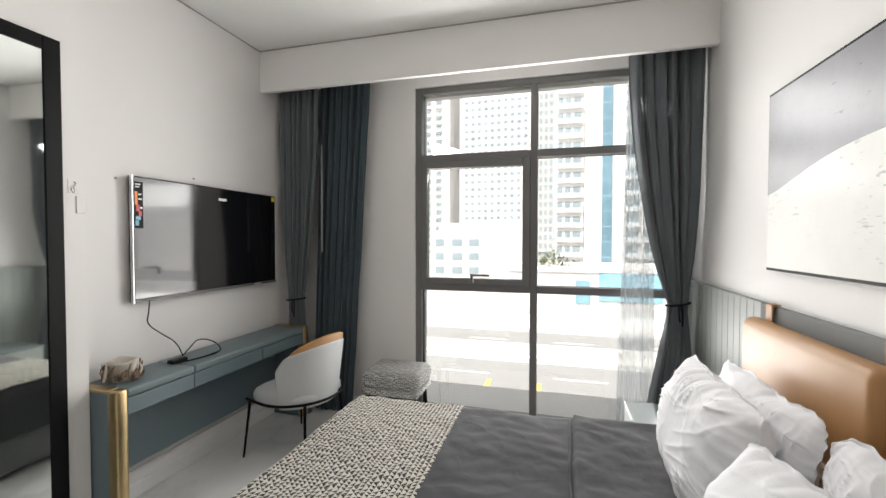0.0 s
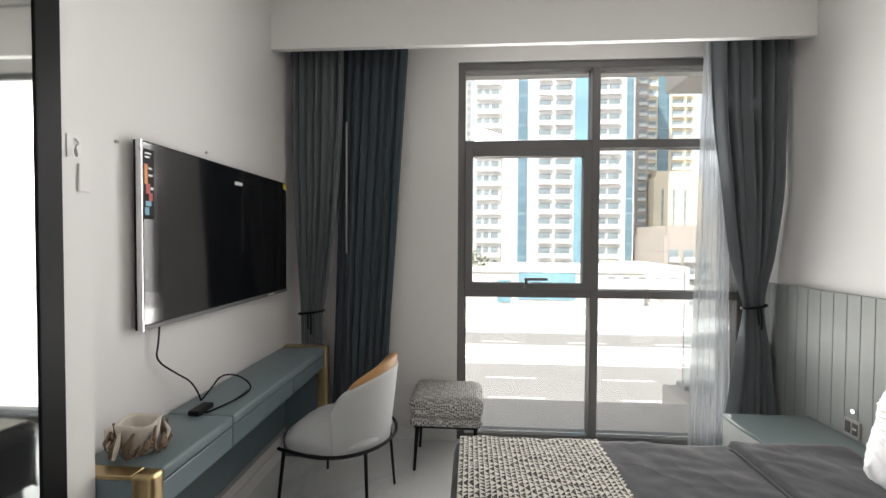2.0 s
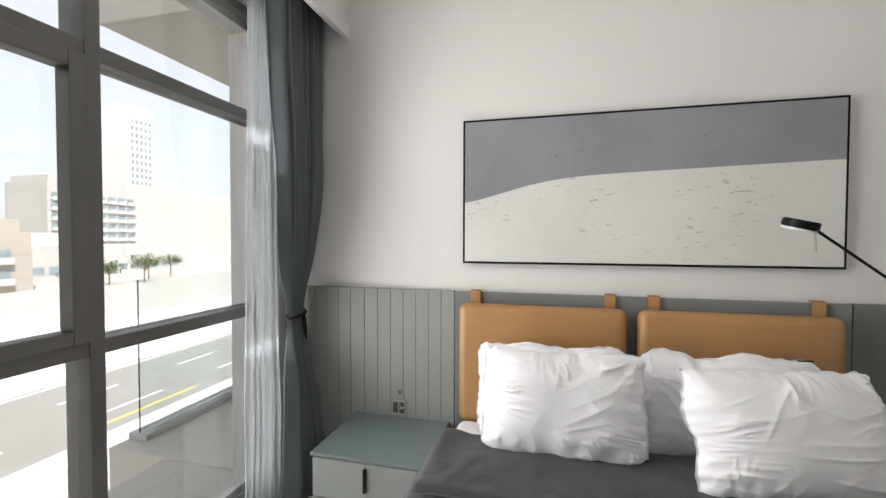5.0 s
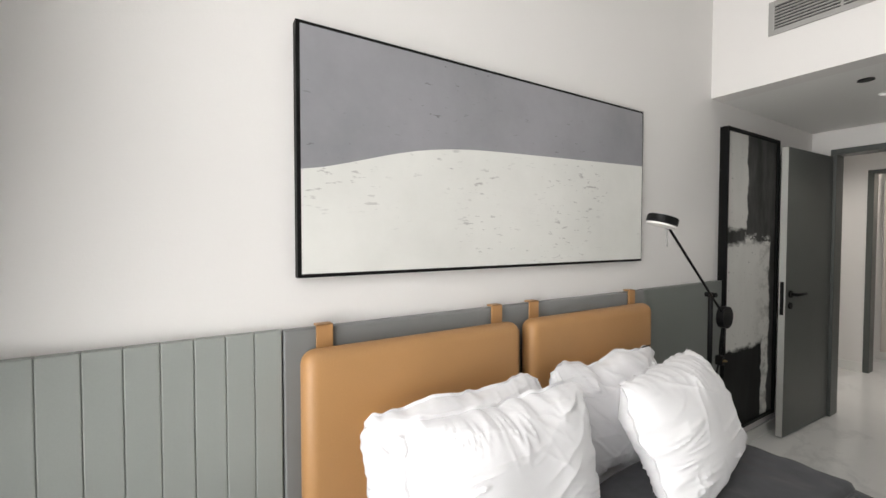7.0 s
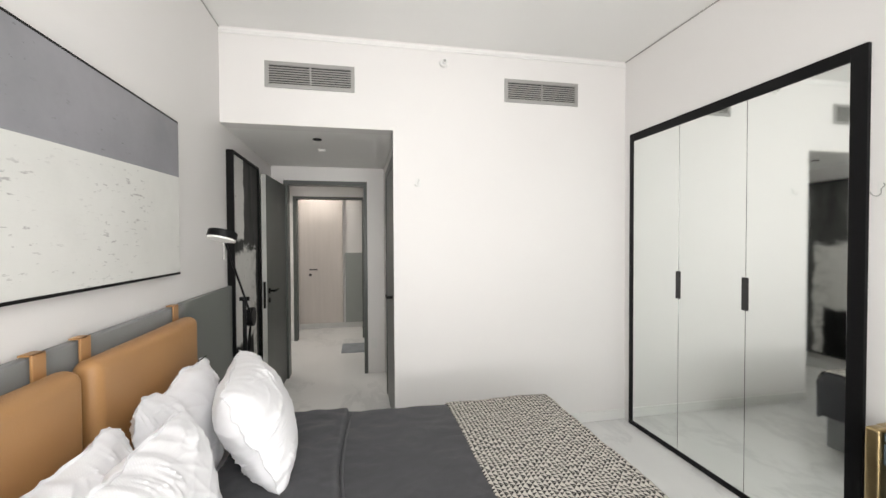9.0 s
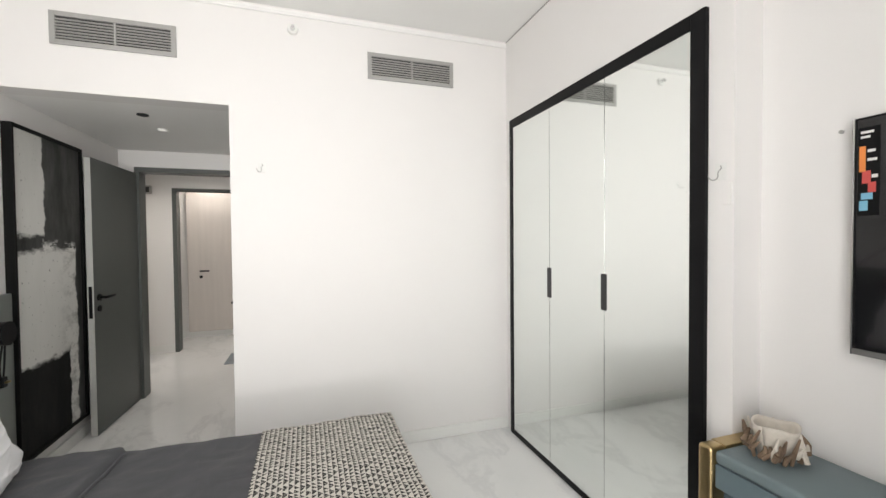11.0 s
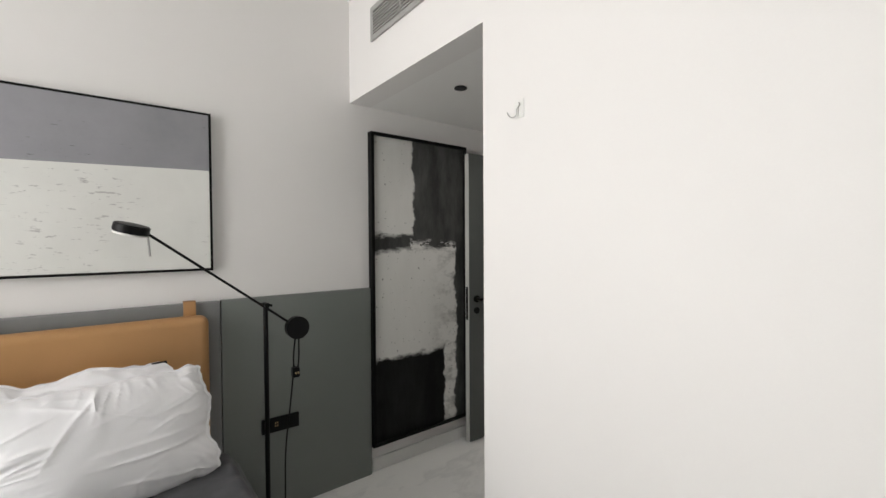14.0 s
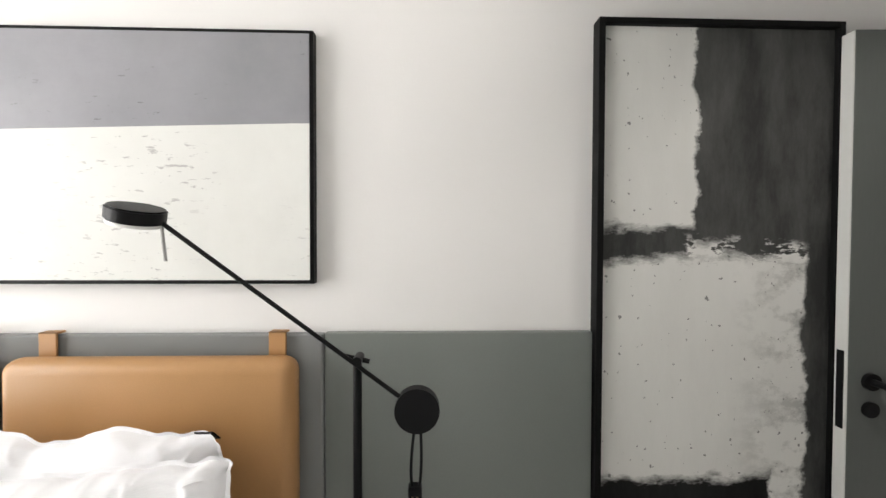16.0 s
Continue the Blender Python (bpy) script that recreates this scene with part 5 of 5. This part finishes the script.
cb = thing("television_cable", (-2.2, 1.95, 0.745), "thin black cable looped from the television onto the desk", "cable")
tube("cord", [(-2.27, 1.86, 1.13), (-2.275, 1.86, 1.04), (-2.275, 1.84, 0.98), (-2.26, 1.93, 0.90), (-2.23, 2.01, 0.83), (-2.21, 2.02, 0.75)], 0.0035, BLACK, cb)
tube("cord", [(-2.21, 2.02, 0.752), (-2.18, 2.05, 0.80), (-2.16, 2.08, 0.845), (-2.12, 2.14, 0.83), (-2.08, 2.18, 0.78), (-2.06, 2.16, 0.749), (-2.07, 2.05, 0.748), (-2.10, 1.94, 0.748), (-2.12, 1.90, 0.748), (-2.10, 1.93, 0.750), (-2.06, 2.06, 0.752), (-2.07, 2.15, 0.755)], 0.0035, BLACK, cb)
pk = solo("power_adapter", boxes((-2.175, -2.125, 1.88, 1.98, 0.742, 0.764), bevel=0.006), BLACK, "flat black power adapter lying on the desk", "adapter")

# driftwood bowl on the desk
TWIG = surface("weathered_twig_bark", (0.17, 0.115, 0.075), 0.85, vary=0.45, coarse=12, fine=120, bump=0.8)
PALE = surface("bleached_bowl", (0.62, 0.57, 0.50), 0.6, vary=0.15, coarse=8, fine=80, bump=0.3)
bowl = thing("twig_bowl", (-2.15, 1.61, 0.742), "small pale bowl ringed with brown driftwood pieces", "bowl")
bm = bmesh.new()
def bowl_pt(u, v):
    a = u * 2 * math.pi
    r = 0.045 + 0.018 * v
    return (-2.15 + r * math.cos(a), 1.61 + r * math.sin(a), 0.744 + 0.105 * v + 0.006 * math.sin(3 * a) * v)
sheet(bm, 36, 8, bowl_pt)
solid(part("cup", bm, PALE, bowl), 0.006, 0)
rng = random.Random(4)
for i in range(34):
    a = i * 2 * math.pi / 34 + rng.uniform(-0.08, 0.08)
    r0, r1 = rng.uniform(0.072, 0.088), rng.uniform(0.062, 0.092)
    z0, z1 = 0.746 + rng.uniform(0, 0.03), 0.79 + rng.uniform(0.0, 0.05)
    q = bmesh.new()
    p0 = Vector((-2.15 + r0 * math.cos(a), 1.61 + r0 * math.sin(a), z0))
    p2 = Vector((-2.15 + r1 * math.cos(a + 0.25), 1.61 + r1 * math.sin(a + 0.25), z1))
    pm = (p0 + p2) / 2 + Vector((rng.uniform(-0.012, 0.012), rng.uniform(-0.012, 0.012), 0))
    w = rng.uniform(0.006, 0.011)
    rod(q, p0, pm, w * 0.7, w, 7)
    rod(q, pm, p2, w, w * 0.4, 7)
    part("twig", q, rng.choice((TWIG, TWIG, PALE)), bowl, smooth=True)

# hooks stuck on the walls
def hook(m, label):
    h = thing("wall_hook", tuple(m.translation), label, "hook", "wall hooks")
    def put(bm):
        bmesh.ops.transform(bm, matrix=m, verts=bm.verts)
        return bm
    part("pad", put(boxes((-0.022, 0.022, 0.0, 0.003, -0.032, 0.032), bevel=0.0012)), WHITE_PLASTIC, h)
    tube("wire", [m @ Vector(p) for p in ((0, 0.004, 0.022), (-0.012, 0.008, 0.012), (0.006, 0.010, 0.0), (0.0, 0.012, -0.022), (0.012, 0.022, -0.034), (0.026, 0.030, -0.024), (0.028, 0.032, -0.012))], 0.0019, VENT, h, "bent metal hook")
hook(pose(-0.42, YS, 1.94), "clear stick-on wall hook with a metal wire")
hook(pose(XW, 1.405, 1.715, 0, 0, -90), "clear stick-on wall hook with a metal wire")
for y, z in ((1.70, 1.80), (2.20, 1.865)):
    q = bmesh.new()
    rod(q, (XT, y, z), (XT + 0.008, y, z), 0.006)
    solo("wall_plug", q, VENT, "small grey screw plug in the wall", "screw", "wall plugs")

# sockets on the panelling
SOCK = surface("dark_grey_socket", (0.07, 0.07, 0.07), 0.4, 0.2, vary=0.1, bump=0)
so = thing("wall_socket", (0.91, 2.53, 0.48), "grey metal wall socket above the bedside cabinet", "socket")
part("plate", boxes((0.906, 0.915, 2.486, 2.574, 0.462, 0.548), bevel=0.002), VENT, so)
part("insert", boxes((0.9035, 0.907, 2.495, 2.525, 0.475, 0.535), bevel=0.001), SOCK, so)
part("insert", boxes((0.9035, 0.907, 2.535, 2.565, 0.475, 0.535), bevel=0.001), SOCK, so)
for yy in (2.504, 2.516):
    part("pin_hole", boxes((0.9028, 0.9036, yy - 0.003, yy + 0.003, 0.50, 0.512)), WHITE_PLASTIC, so)
q = bmesh.new()
rod(q, (0.915, 2.525, 0.592), (0.905, 2.525, 0.592), 0.012)
solo("wall_button", q, CHROME, "small round metal button on the panelling", "button")
so2 = thing("wall_socket", (0.91, 0.11, 0.45), "long black wall socket strip behind the lamp", "socket")
part("plate", boxes((0.900, 0.915, 0.012, 0.208, 0.447, 0.525), bevel=0.003), BLACK, so2)
for yy in (0.128, 0.140):
    for zz in (0.478, 0.494):
        part("pin_hole", boxes((0.8985, 0.9005, yy - 0.003, yy + 0.003, zz, zz + 0.006)), BRASS, so2)
sw = solo("switch_plate", boxes((XW - 0.0, XW + 0.006, 1.415, 1.450, 1.59, 1.67), bevel=0.002), WALL, "small white plate on the wall by the wardrobe", "switch")

# lamps in the passage ceiling
EMIT_LOW, en, el, eb = nodes_of("dim_lamp_glow")
eb.inputs["Emission Color"].default_value, eb.inputs["Emission Strength"].default_value = (1, 0.95, 0.88, 1), 0.12
for yy, lit in ((-0.71, 0), (-1.11, 1)):
    q = bmesh.new()
    rod(q, (0.34, yy, 2.3205), (0.34, yy, 2.314), 0.034, 0.036, 32)
    d_ = thing("passage_downlight", (0.34, yy, 2.314), "round black recessed downlight" if not lit else "round white recessed downlight, switched on", "downlight")
    part("ring", q, BLACK if not lit else WHITE_PLASTIC, d_)
    q = bmesh.new()
    rod(q, (0.34, yy, 2.314), (0.34, yy, 2.311), 0.026, seg=28)
    # the unlit disc is coloured dark to paint its recess's shade
    part("lens", q, RECESS_SHADE if not lit else EMIT_LOW, d_)
    if lit:
        pl = bpy.data.lights.new("passage_lamp", "SPOT")
        pl.energy, pl.spot_size, pl.spot_blend, pl.shadow_soft_size, pl.color = 3.5, radians(150), 0.9, 0.04, (1, 0.94, 0.87)
        new("passage_lamp", pl).matrix_world = look((0.34, yy, 2.30), (0.34, yy, 0))
# floor socket plate in the far passage wall
solo("wall_plate", boxes((-0.17, -0.10, -2.0, -1.992, 0.28, 0.40), bevel=0.002), WHITE_PLASTIC, "white socket plate low on the passage wall", "socket")
